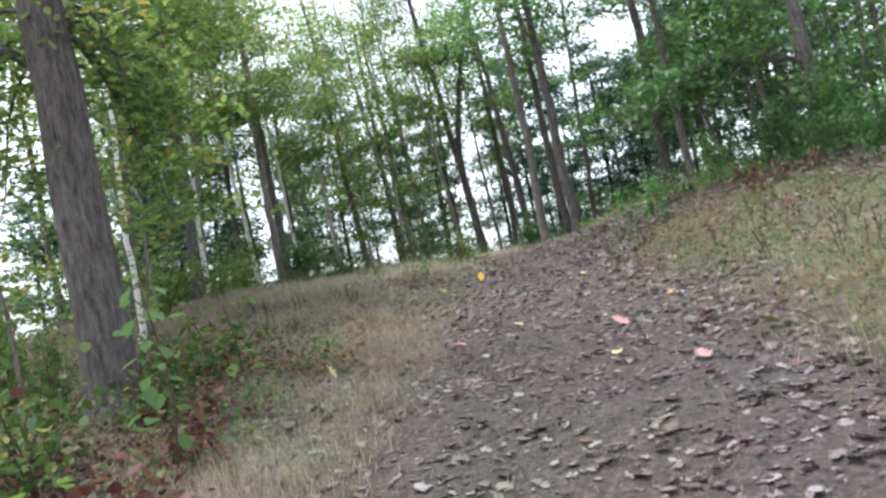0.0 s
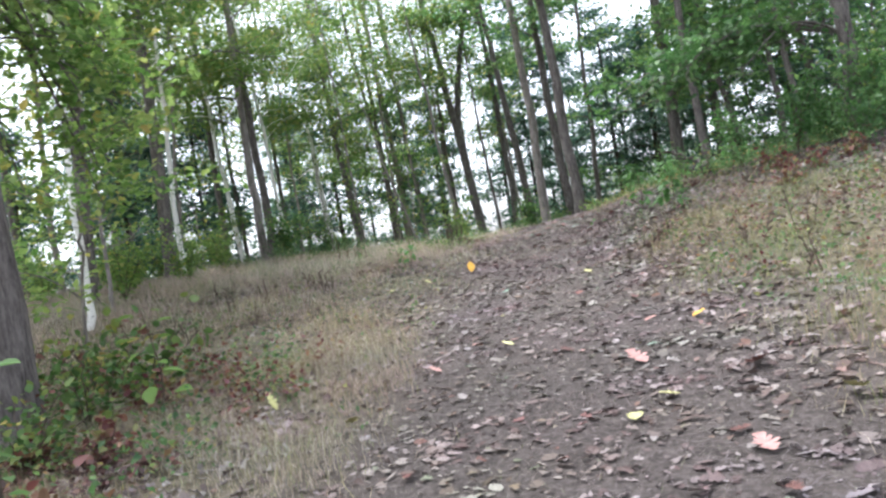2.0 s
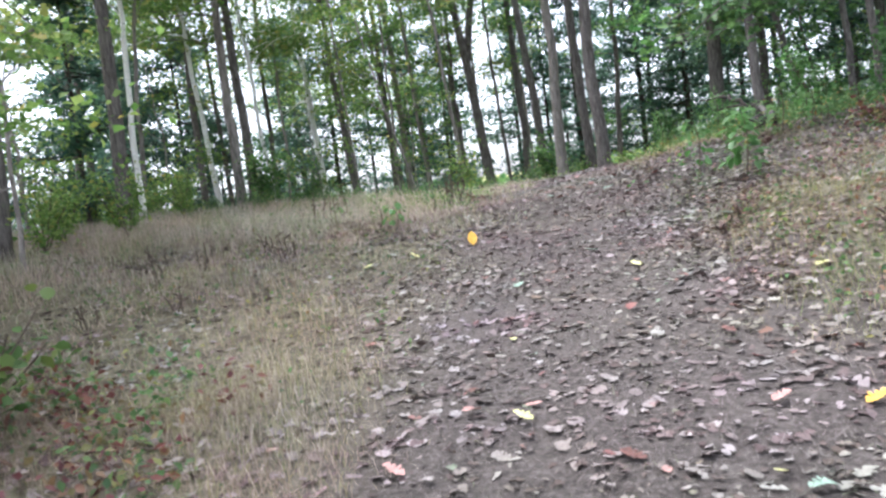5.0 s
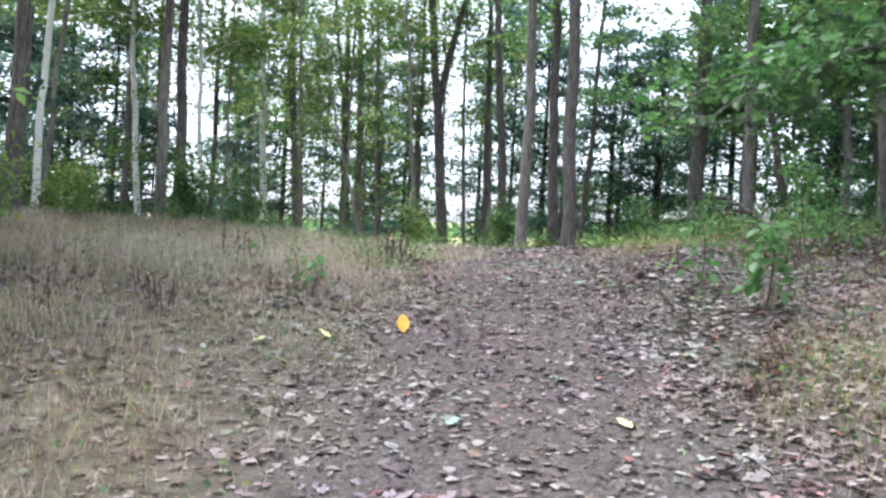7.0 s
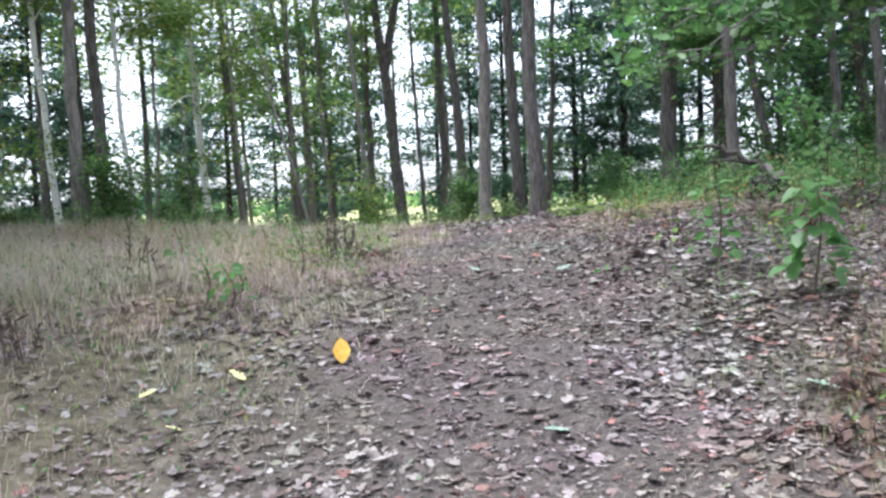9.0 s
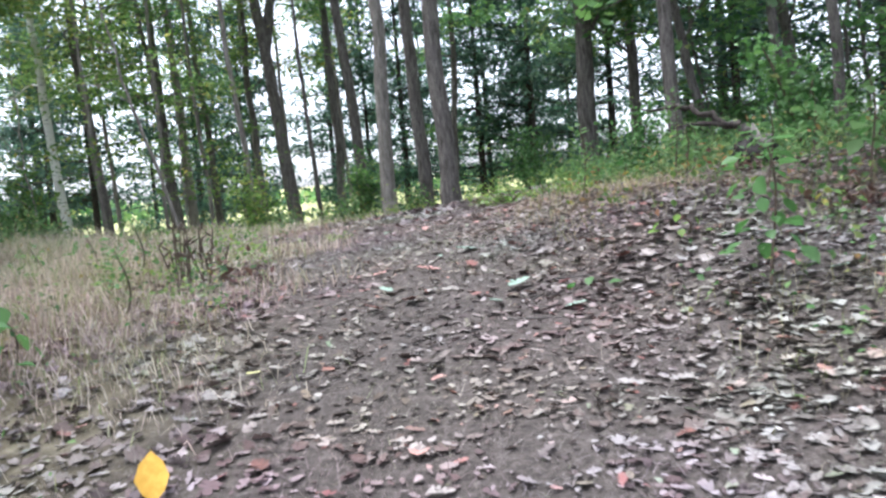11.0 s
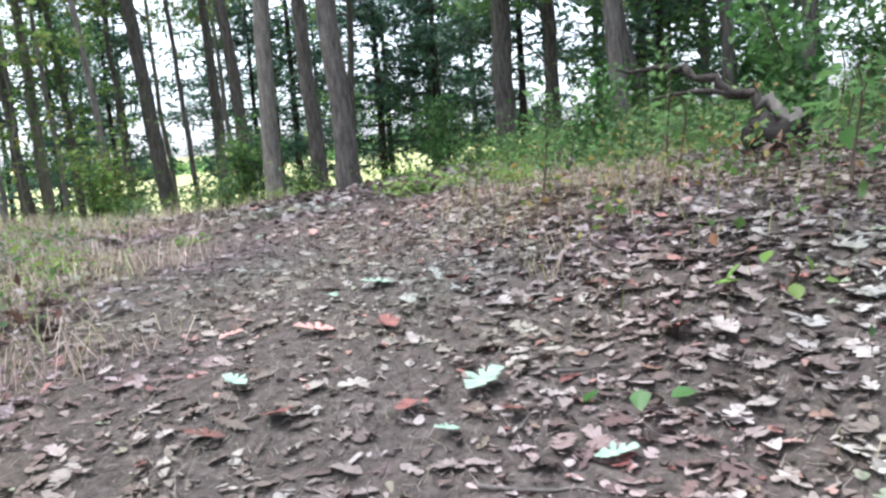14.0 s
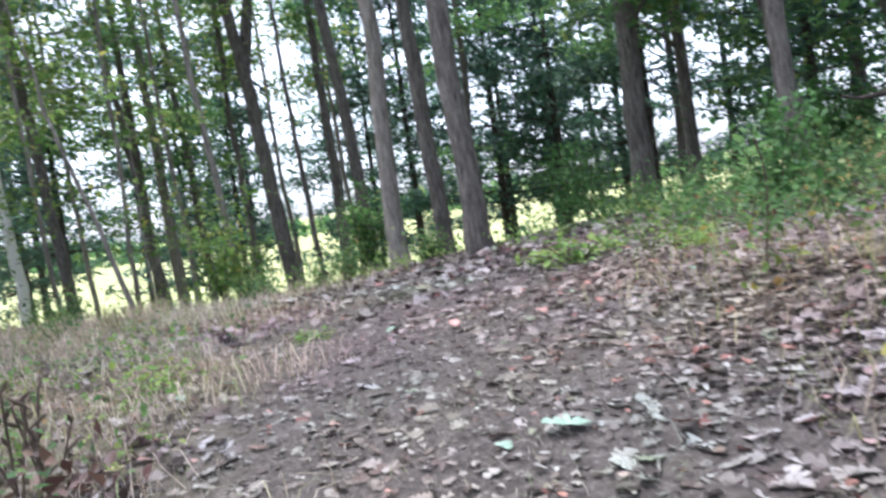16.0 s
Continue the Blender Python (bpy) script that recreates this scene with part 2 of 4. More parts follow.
# leaf blades, one unit long
BLADE = np.array([(0, 0, 0), (0.32, 0.45, 0.1), (0, 1.0, -0.06), (-0.32, 0.45, 0.1)])
BLADE_F = np.array([(0, 1, 2), (0, 2, 3)])
BROAD = np.array([(0, 0, 0), (0.26, 0.18, 0.05), (0.4, 0.45, 0.09), (0.27, 0.75, 0.04), (0, 1.0, -0.08), (-0.27, 0.75, 0.06), (-0.4, 0.45, 0.11), (-0.26, 0.18, 0.05)])
BROAD_F = np.array([(0, 1, 2), (0, 2, 3), (0, 3, 4), (0, 4, 5), (0, 5, 6), (0, 6, 7)])
NEEDLE = np.array([(0, 0, 0), (0.16, 0.5, 0.03), (0, 1.0, -0.12), (-0.16, 0.5, 0.03)])


def lobed(lobes=4, curl=0.18, seed=1):
    """A lobed oak leaf with its stalk, gently curled."""
    g = np.random.default_rng(seed)
    right = []
    for k in range(lobes):
        y0 = 0.08 + 0.8 * k / lobes
        wide = 0.36 * math.sin(math.pi * (0.28 + 0.6 * (k + 0.5) / lobes)) * g.uniform(0.85, 1.15)
        right.append((0.09 + 0.05 * g.random(), y0))
        right.append((wide, y0 + 0.5 / lobes + 0.05))
        right.append((wide * 0.8, y0 + 0.72 / lobes + 0.07))
    edge = [(0.0, 0.0)] + right + [(0.0, 1.0)] + [(-x * g.uniform(0.85, 1.1), y) for x, y in reversed(right)]
    mid = [(0.0, 0.5)]
    pts = np.array(mid + edge)
    z = curl * (np.abs(pts[:, 0]) * 2) ** 1.4 + 0.25 * curl * np.sin(pts[:, 1] * 5 + seed)
    v = np.column_stack([pts[:, 0], pts[:, 1] - 0.5, z + 0.02])
    n = len(edge)
    f = np.array([(0, 1 + k, 1 + (k + 1) % n) for k in range(n)])
    return v, f


# ---- the lie of the land ----
PROFILE_Y = np.array([-400, -40, -12, -6.3, -4.4, -2, 0, 1.2, 4.5, 5.5, 7, 8.4, 9.2, 10.5, 13, 15, 17, 20, 24, 30, 45, 70, 120, 200, 700.0])
PROFILE_Z = np.array([-60, -6.0, -1.95, -0.95, -0.6, -0.22, -0.05, 0.04, 0.4, 0.5, 0.75, 1.04, 1.13, 1.22, 1.36, 1.42, 1.4, 1.25, 0.8, 0.2, -0.5, -0.4, 0.8, 3.2, 22.0])


def smooth_step(v, a, b):
    t = np.clip((v - a) / (b - a), 0, 1)
    return t * t * (3 - 2 * t)


def land(x, y):
    """Height of the ground, without its small unevenness."""
    x, y = np.asarray(x, float), np.asarray(y, float)
    z = sum(np.interp(y + o, PROFILE_Y, PROFILE_Z) for o in (-0.5, 0, 0.5)) / 3
    side = np.where(x > 0, 0.04 + 0.045 * smooth_step(y, 0, 4), 0.035 * smooth_step(y, 2, 7))
    bank = 0.2 * smooth_step(x, 1.15, 2.5) * smooth_step(y, 2.5, 5.5) * (1 - smooth_step(y, 10, 13))
    rise = 0.8 * np.tanh(np.maximum(0, -x - 1.4) / 9) * smooth_step(y, 2, 7) * (1 - smooth_step(y, 17, 26))
    return z + bank + rise + side * 9 * np.tanh(x / 9) * (1 - smooth_step(y, 24, 45)) + 0.02 * np.sin(x * 1.3 + 0.6 * y) * np.sin(0.9 * y)


def bare(x, y):
    """How far the ground is trodden bare or under leaves (1) or grown with grass (0)."""
    mid = 0.35 + 0.05 * y
    left = smooth_step(x, mid - 2.1 - 0.9 * smooth_step(y, 2, 4.5) * (1 - smooth_step(y, 5.5, 8)), mid - 0.9)
    right = 1 - smooth_step(x, mid + 1.3, mid + 2.4) * (1 - smooth_step(y, 3.5, 7))
    return left * right * np.where(y > 16, 0.6, 1)


def build_ground():
    def axis(lo, hi, a, b, step):
        inner = np.arange(a, b + 1e-6, step)
        grow = step * 1.22 ** np.arange(1, 60)
        out = np.cumsum(grow)
        return np.concatenate([(a - out[out < a - lo])[::-1], inner, b + out[out < hi - b]])

    xs = axis(-900, 900, -8, 8, 0.14)
    ys = axis(-500, 1500, -8, 19, 0.14)
    gx, gy = np.meshgrid(xs, ys)
    gz = land(gx, gy)
    near = (np.abs(gx) < 12) & (gy > -10) & (gy < 24)
    gz = gz + np.where(near, rng.normal(0, 0.007, gx.shape), 0)
    nx, ny = len(xs), len(ys)
    i = np.arange(ny - 1)[:, None] * nx
    j = np.arange(nx - 1)[None]
    f = np.stack([i + j, i + j + 1, i + nx + j + 1, i + nx + j], -1).reshape(-1, 4)
    me = mesh_of("ground", np.column_stack([gx.ravel(), gy.ravel(), gz.ravel()]), f, M_GROUND, True)
    at = me.attributes.new("bare", "FLOAT", "POINT")
    at.data.foreach_set("value", bare(gx, gy).ravel().astype(np.float32))
    at = me.attributes.new("meadow", "FLOAT", "POINT")
    at.data.foreach_set("value", smooth_step(gy, 23, 27).ravel().astype(np.float32))
    return tagged(new("ground", me), "wooded hillside of brown soil under dead leaves and grass", "ground", kind="structure")


build_ground()


# ---- trees ----
def crown_points(n, at, spread, flat):
    c = at[rng.integers(0, len(at), n)]
    return c + rng.normal(0, 1, (n, 3)) * np.array([spread, spread, spread * flat])


def tree(kind, x, y, thick, lean, tall=15.0, first=3.2, reach=2.6, leaves=3800, leaf=0.16, green=None, label="", fork=None, limbs=7, seg=12, furrow=0.0, flare=1.5):
    z = float(land(x, y)) - 0.1
    top = base("tree", x, y, z, label, "tree", "trees of the grove")
    r0 = thick / 2
    hs = np.concatenate([[0, 0.12, 0.3, 0.6], np.linspace(1.2, tall, 26)])
    wob = np.cumsum(rng.normal(0, 0.022, (len(hs), 2)), axis=0)
    line = np.column_stack([lean * hs + wob[:, 0] - wob[0, 0], wob[:, 1] - wob[0, 1], hs])
    rad = r0 * np.maximum(0.1, 1 - 0.045 * hs * 15 / tall) * (1 + (flare - 1) * np.exp(-hs / 0.22))
    v, f = tube(line, rad, seg, 0.02, furrow)
    part("trunk", mesh_of("trunk", v, f, BARK[kind], True), top)
    tips = []
    for k in range(limbs):
        h = first + (tall - first - 1.0) * ((k + rng.random()) / limbs) ** 1.15
        p0 = np.array([np.interp(h, hs, line[:, 0]), np.interp(h, hs, line[:, 1]), h])
        a = rng.uniform(0, 2 * np.pi)
        long = reach * rng.uniform(0.6, 1.15) * (1 - 0.35 * h / tall)
        s = np.linspace(0, 1, 7)
        rise = rng.uniform(0.15, 0.6)
        pts = p0 + np.column_stack([np.cos(a) * s * long, np.sin(a) * s * long, rise * long * s + 0.12 * long * np.sin(s * 4 + k)])
        rl = max(0.012, 0.3 * np.interp(h, hs, rad))
        twigs = [tube(pts, rl * (1 - 0.85 * s), 6)]
        for q in range(3):
            b = pts[2 + q]
            a2 = a + rng.choice([-1, 1]) * rng.uniform(0.5, 1.1)
            e = np.linspace(0, 1, 4)[:, None] * np.array([np.cos(a2), np.sin(a2), 0.25]) * long * 0.45
            twigs.append(tube(b + e, rl * 0.35 * (1 - 0.8 * np.linspace(0, 1, 4)), 5))
            tips.extend(b + e)
        tips.extend(pts[2:])
        part("limb", mesh_of("limb", *joined(twigs), BARK[kind], True), top)
    if fork:
        h, a_x, r_k = fork
        p0 = np.array([np.interp(h, hs, line[:, 0]), 0, h])
        s = np.linspace(0, 1, 12)
        pts = p0 + np.column_stack([a_x * s * 6 - 0.25 * np.sin(s * 3), 0.3 * s, 7 * s])
        part("fork_stem", mesh_of("fork_stem", *tube(pts, r0 * r_k * (1 - 0.6 * s), 10), BARK[kind], True), top)
        tips.extend(pts[4:])
    if leaves:
        at = np.array(tips)
        pos = crown_points(leaves, at, 0.42, 0.55)
        # leaves sit in sprays, so gather each towards a few twig ends
        spray = pos[rng.integers(0, leaves, leaves // 42)]
        pos = spray[rng.integers(0, len(spray), leaves)] + rng.normal(0, 1, (leaves, 3)) * np.array([0.4, 0.4, 0.085])
        v, f = strewn(BLADE, BLADE_F, pos, rng.uniform(0.7, 1.35, leaves) * leaf, 0.45)
        part("crown", mesh_of("crown", v, f, green or G_DEEP), top)
    return top


def pine(x, y, thick, tall=13.0, first=2.0, reach=2.6, label="dark green pine with layered boughs"):
    z = float(land(x, y)) - 0.1
    top = base("pine_tree", x, y, z, label, "tree", "pines behind the grove")
    hs = np.linspace(0, tall, 14)
    part("trunk", mesh_of("trunk", *tube(np.column_stack([0.02 * hs, 0 * hs, hs]), thick / 2 * (1 - 0.065 * hs * 13 / tall), 9, 0.02), BARK["pine"], True), top)
    boughs, spots = [], []
    for h in np.arange(first, tall, 0.55):
        for _ in range(3):
            h = max(0.15, h + rng.normal(0, 0.22))
            a = rng.uniform(0, 2 * np.pi)
            long = reach * (1 - 0.75 * (h / tall) ** 1.3) * rng.uniform(0.7, 1.15)
            s = np.linspace(0, 1, 5)
            pts = np.column_stack([np.cos(a) * s * long, np.sin(a) * s * long, h + rng.uniform(-0.2, 0.15) * long * s + rng.uniform(0, 0.25) * long * s**2])
            boughs.append(tube(pts, 0.03 * (1 - 0.8 * s) + 0.004, 3))
            m = 64
            q = rng.uniform(0.15, 1.05, m)
            c = np.column_stack([np.interp(q, s, pts[:, k]) for k in range(3)])
            spots.append(c + rng.normal(0, 1, (m, 3)) * np.array([0.26, 0.26, 0.1]))
    tagged(part("branchwork", mesh_of("branchwork", *joined(boughs), BARK["pine"], True), top), kind="stuff")
    pos = np.concatenate(spots)
    v, f = strewn(NEEDLE, BLADE_F, pos, rng.uniform(0.2, 0.42, len(pos)), 0.5)
    part("crown", mesh_of("crown", v, f, G_PINE), top)
    return top


BIRCH_L = "slender white-barked birch with airy yellow-green leaves"
GREY_L = "grey smooth-barked maple with yellow-green leaves"
OAK_L = "dark furrowed oak trunk with green leaves"
AIRY = dict(green=G_YELLOW, leaf=0.13, leaves=4000, first=4.7, reach=3.4, limbs=11)


# the grove on the far side of the grass
tree("oak", -8.68, 13.44, 0.33, 0.054, label=OAK_L, **AIRY)
tree("birch", -8.92, 14.47, 0.15, 0.060, tall=11, label=BIRCH_L, **AIRY)
tree("gray", -9.33, 15.39, 0.13, 0.128, tall=10, label="thin leaning grey maple with yellow-green leaves", **AIRY)
tree("birch", -8.84, 19.05, 0.17, -0.053, tall=11, label=BIRCH_L, **AIRY)
tree("gray", -7.55, 17.44, 0.27, 0.002, label=GREY_L, **AIRY)
tree("oak", -8.04, 19.40, 0.31, 0.004, label=OAK_L, **AIRY)
tree("birch", -7.76, 20.59, 0.15, -0.060, tall=11, label=BIRCH_L, **AIRY)
tree("gray", -8.07, 22.60, 0.12, 0.032, tall=10, label="thin grey maple with yellow-green leaves", **AIRY)
tree("birch", -7.68, 25.88, 0.28, -0.014, tall=13, label="white birch with black bark marks and thin leaves", **AIRY)
tree("oak", -6.33, 25.22, 0.29, -0.055, label=OAK_L, **AIRY)
tree("oak", -5.81, 30.45, 0.32, -0.001, label=OAK_L, **AIRY)
tree("gray", -5.11, 30.58, 0.37, -0.029, label=GREY_L, **AIRY)
tree("gray", -3.11, 18.74, 0.08, -0.22, tall=6, label="thin bent pale sapling leaning sideways", green=G_YELLOW, leaf=0.12, leaves=700, first=2.5, reach=1.2)
tree("gray", -2.03, 21.91, 0.15, -0.064, tall=11, label="thin pale maple with yellow-green leaves", green=G_YELLOW, leaf=0.13, leaves=1300, first=6.2, reach=2.2)
tree("oak", -1.43, 25.96, 0.40, -0.078, label="dark oak forking into two stems", fork=(5.7, 0.34, 0.75), leaves=2600, first=8.5, reach=3.2, green=G_YELLOW)
tree("oak", -0.72, 25.99, 0.15, -0.023, tall=11, label="thin dark oak on the hilltop", leaves=1800, first=6.5)
tree("oak", -0.09, 27.00, 0.28, 0.004, label=OAK_L, leaves=3000, first=7.5, reach=3.2, green=G_YELLOW)
tree("oak", 0.55, 24.99, 0.33, -0.054, label=OAK_L, leaves=3000, first=7.5, reach=3.2)
tree("gray", 0.85, 19.58, 0.31, 0.014, label="grey-barked maple beside the path's end", leaves=2400, first=5.6, seg=18)
tree("oak", 1.68, 20.43, 0.30, -0.010, label=OAK_L, leaves=2400, first=5.6)
blazed = tree("oak", 1.74, 16.91, 0.31, -0.017, label="dark oak with a blue trail mark painted on its bark", leaves=2600, first=5.6, seg=26, furrow=0.03)
tree("oak", 5.32, 20.32, 0.42, 0.040, label=OAK_L, leaves=5600, first=2.6, seg=18)
tree("oak", 4.83, 14.73, 0.22, -0.011, label=OAK_L, leaves=4600, first=2.4)
tree("oak", 7.34, 22.64, 0.30, 0.029, label=OAK_L, leaves=5600, first=2.4)
tree("oak", 6.67, 17.34, 0.18, -0.197, tall=10, label="thin oak leaning over the undergrowth", leaves=2600, first=2.2)
tree("oak", 7.21, 15.98, 0.16, -0.02, tall=11, label="thin dark oak among shrubs", leaves=2800, first=2.0)
tree("oak", 6.87, 13.90, 0.16, -0.019, tall=11, label="thin dark oak among shrubs", leaves=2800, first=2.0)
tree("oak", -7.80, 8.28, 0.27, 0.091, label=OAK_L, **AIRY)
tree("birch", -6.77, 6.56, 0.11, 0.04, tall=10, label=BIRCH_L, **AIRY)
tree("gray", -6.93, 7.66, 0.07, -0.01, tall=8, label="thin grey sapling with yellow-green leaves", **AIRY)
tree("oak", -5.05, 28.50, 0.23, -0.057, label=OAK_L, leaves=2400, first=4.0)
for x, y, w in ((-10.6, 7.4, 0.2), (-12.8, 5.2, 0.24), (-14.5, 9.5, 0.26), (-9.8, 10.6, 0.14)):
    tree("gray", x, y, w, rng.normal(0.02, 0.02), label=GREY_L, **AIRY)
for x, y, w in ((-6.9, 28.4, 0.14), (-3.9, 26.4, 0.13), (-3.0, 30.2, 0.16), (-1.9, 33.0, 0.17), (-5.6, 22.6, 0.1), (0.2, 31.5, 0.16), (-4.6, 24.2, 0.11)):
    tree("gray", x, y, w, rng.normal(-0.02, 0.03), tall=16, label="slender grey trunk deep in the grove", green=G_YELLOW, leaf=0.13, leaves=2400, first=5.8, reach=3.0, limbs=9)
tree("oak", -4.51, 31.69, 0.28, -0.024, label=OAK_L, leaves=2400, first=4.0)

for x, y, w in ((-11.5, 17, 0.2), (-10.2, 21, 0.24), (-13, 14, 0.2), (-9.6, 26, 0.22), (-14, 20, 0.25), (-12.2, 10.5, 0.22), (-11, 25, 0.2), (-2.6, 28, 0.2), (3.2, 27, 0.22), (9.5, 19, 0.24), (10.5, 15, 0.22), (11.5, 23, 0.26), (9.0, 27, 0.24), (13.5, 19, 0.24)):
    if x < 0:
        tree("oak", x, y, w, rng.normal(0, 0.03), label=OAK_L, **AIRY)
    else:
        tree("oak", x, y, w, rng.normal(0, 0.03), label=OAK_L, leaves=2000, first=2.4)
for x, y in ((-14, 30), (-11, 34), (-8.5, 31), (-6, 36), (-0.6, 38), (2.2, 33), (4.6, 30), (7, 33), (9.5, 36), (12.5, 31), (16.5, 33), (-17, 27), (3.6, 39), (-9, 41), (-4.6, 43), (-6.8, 46), (2.2, 46), (-12.5, 39)):
    pine(x, y, rng.uniform(0.22, 0.34), rng.uniform(10, 14), rng.uniform(1.6, 2.6), rng.uniform(2.3, 3.1))

# the near oak with deep bark, and the one whose boughs hang over the right of the path
for x, y in [(-12.5, 37), (-19, 28), (-21, 37), (-25, 31), (6.2, 29), (8.4, 27.5), (10.6, 24.5), (13.4, 26), (16, 22)]:
    pine(x, y, rng.uniform(0.22, 0.34), rng.uniform(9, 12), rng.uniform(1.5, 2.2), rng.uniform(2.8, 3.6))
for x, y in ((9.4, 21.5), (12.5, 20.5), (-3.9, 34.5), (-12.4, 24.5), (-14.8, 26), (0.9, 35), (5.6, 34), (8.8, 31)):
    pine(x, y, rng.uniform(0.2, 0.3), rng.uniform(10, 14), rng.uniform(1.1, 1.9), rng.uniform(2.6, 3.4))
near_oak = tree("oak", -4.2, 0.95, 0.54, 0.008, tall=16, label="large oak with deeply furrowed grey-brown bark", leaves=4500, first=3.4, reach=3.6, leaf=0.13, green=G_YELLOW, limbs=11, seg=64, furrow=0.035, flare=1.35)
edge_oak = tree("oak", 6.3, 9.6, 0.3, -0.02, tall=13, label="oak whose leafy boughs hang over the slope", leaves=3000, first=3.4, reach=4.2, leaf=0.15, limbs=12)


def bough(owner, start, tip, leaves, leaf, green, seed):
    """A leafy bough of a tree, from its trunk to a tip, its broad leaves hanging in layers."""
    o = np.array(owner.location)
    a, b = np.array(start) - o, np.array(tip) - o
    s = np.linspace(0, 1, 9)
    pts = a + (b - a) * s[:, None] + np.column_stack([0 * s, 0 * s, 0.5 * np.sin(s * np.pi)]) + rng.normal(0, 0.03, (9, 3)) * s[:, None]
    twigs = [tube(pts, 0.028 * (1 - 0.85 * s) + 0.003, 7)]
    spots = []
    for k in range(14):
        c = pts[4 + k % 5] + rng.normal(0, 0.05, 3)
        e = np.linspace(0, 1, 4)[:, None] * (rng.normal(0, 1, 3) * np.array([0.42, 0.42, 0.16]))
        twigs.append(tube(c + e, 0.008 * (1 - 0.8 * np.linspace(0, 1, 4)) + 0.001, 5))
        spots.extend((c + e)[1:])
    part("bough", mesh_of("bough", *joined(twigs), BARK["oak"], True), owner)
    at = np.array(spots)
    pos = at[rng.integers(0, len(at), leaves)] + rng.normal(0, 1, (leaves, 3)) * np.array([0.17, 0.17, 0.09])
    v, f = lobed(3, 0.14, seed)
    part("bough_foliage", mesh_of("bough_foliage", *strewn(v, f, pos, rng.uniform(0.7, 1.25, leaves) * leaf, 0.5), green), owner)


for k, tip in enumerate(((-3.9, 2.4, 3.2), (-3.9, 3.4, 3.0), (-3.7, 1.5, 3.5), (-4.0, 4.1, 3.25), (-3.6, 2.7, 3.7), (-4.4, 3.4, 2.6), (-4.8, 2.6, 2.4), (-4.7, 4.4, 2.7), (-4.2, 3.0, 2.2), (-5.6, 1.3, 3.0), (-5.9, 2.0, 2.3), (-5.3, 0.6, 3.4))):
    bough(near_oak, (-4.15, 1.1, 4.2), tip, 210, 0.12, G_YELLOW, k + 1)
for k, tip in enumerate(((2.3, 8.5, 3.0), (2.7, 8.7, 2.9), (2.1, 9.2, 3.25), (3.0, 8.5, 3.3), (3.5, 8.9, 3.2), (3.6, 9.4, 3.8), (4.2, 8.4, 3.1))):
    bough(edge_oak, (6.25, 9.55, 3.7), tip, 190, 0.14, G_BOUGH, k + 1)

# young trees that fill the space under the grove
for x, y in ((-13, 22), (-15, 17), (-12.6, 28), (-10.6, 15.2)):
    pine(x, y, 0.14, rng.uniform(5.5, 8), 0.5, rng.uniform(1.7, 2.4), "young dark pine with boughs down to the ground")
for x, y, w, h in ((8.2, 12.6, 0.08, 6), (8.8, 16.6, 0.08, 6.5), (10.4, 18, 0.09, 7), (7.8, 19.4, 0.08, 6), (11.8, 13.2, 0.09, 6.5), (9.6, 10.8, 0.08, 6), (12.6, 16.4, 0.1, 7), (7.6, 10.2, 0.06, 4.6)):
    tree("oak", x, y, w, rng.normal(0, 0.06), tall=h, first=0.7, reach=1.7, leaves=1100, leaf=0.14, limbs=9, flare=1.1, label="young leafy oak in the undergrowth")
for x, y, w, h in ((-9.6, 17.6, 0.06, 4.6), (-6.2, 20.4, 0.05, 4.2), (-3.6, 21.6, 0.05, 4.6), (-8.8, 10.4, 0.06, 5), (-10.2, 12.4, 0.06, 5), (-5.6, 1.6, 0.06, 4.4), (-5.4, 4.2, 0.05, 4), (-7.2, 2.4, 0.08, 6), (-8.6, 5.2, 0.09, 7)):
    tree("gray", x, y, w, rng.normal(0, 0.06), tall=h, first=0.9, reach=1.5, leaves=1000, leaf=0.12, limbs=8, flare=1.1, green=G_YELLOW, label="young maple with yellow-green leaves")


# ---- undergrowth ----
def shrub_kind(name, tall, wide, leaves, leaf, green, stems, label, tilt=0.6, blade=(BLADE, BLADE_F)):
    """A shrub of several stems, each with its own leaves; returned at the origin for copying."""
    top = base(name, 0, 0, 0, label, "shrub", "undergrowth shrubs")
    spots = []
    for k in range(stems):
        a = rng.uniform(0, 2 * np.pi)
        s = np.linspace(0, 1, 7)
        out = wide * rng.uniform(0.35, 1.0)
        h = tall * rng.uniform(0.6, 1.0)
        pts = np.column_stack([np.cos(a) * out * s**1.3, np.sin(a) * out * s**1.3, h * s - 0.05]) + rng.normal(0, 0.015, (7, 3)) * s[:, None]
        part("stem", mesh_of("stem", *tube(pts, 0.008 * (1 - 0.7 * s) + 0.002, 5), STEM, True), top)
        spots.append(pts[2:])
    at = np.concatenate(spots)
    pos = at[rng.integers(0, len(at), leaves)] + rng.normal(0, 1, (leaves, 3)) * np.array([0.13, 0.13, 0.08]) * (0.4 + wide)
    pos[:, 2] = np.abs(pos[:, 2])
    part("foliage", mesh_of("foliage", *strewn(*blade, pos, rng.uniform(0.6, 1.3, leaves) * leaf, tilt), green), top)
    return top


def planted(kind, spots, low=0.8, high=1.25):
    """The first spot takes the shrub itself, the others copies of it."""
    for k, (x, y) in enumerate(spots):
        size = rng.uniform(low, high)
        m = pose(x, y, float(land(x, y)) - 0.02, 0, 0, rng.uniform(0, 360))
        if k == 0:
            kind.matrix_basis = m
        else:
            c = copy_thing(kind, m)
            c.scale = (size, size, size * rng.uniform(0.85, 1.2))


def patch(n, x0, x1, y0, y1):
    return [(rng.uniform(x0, x1), rng.uniform(y0, y1)) for _ in range(n)]


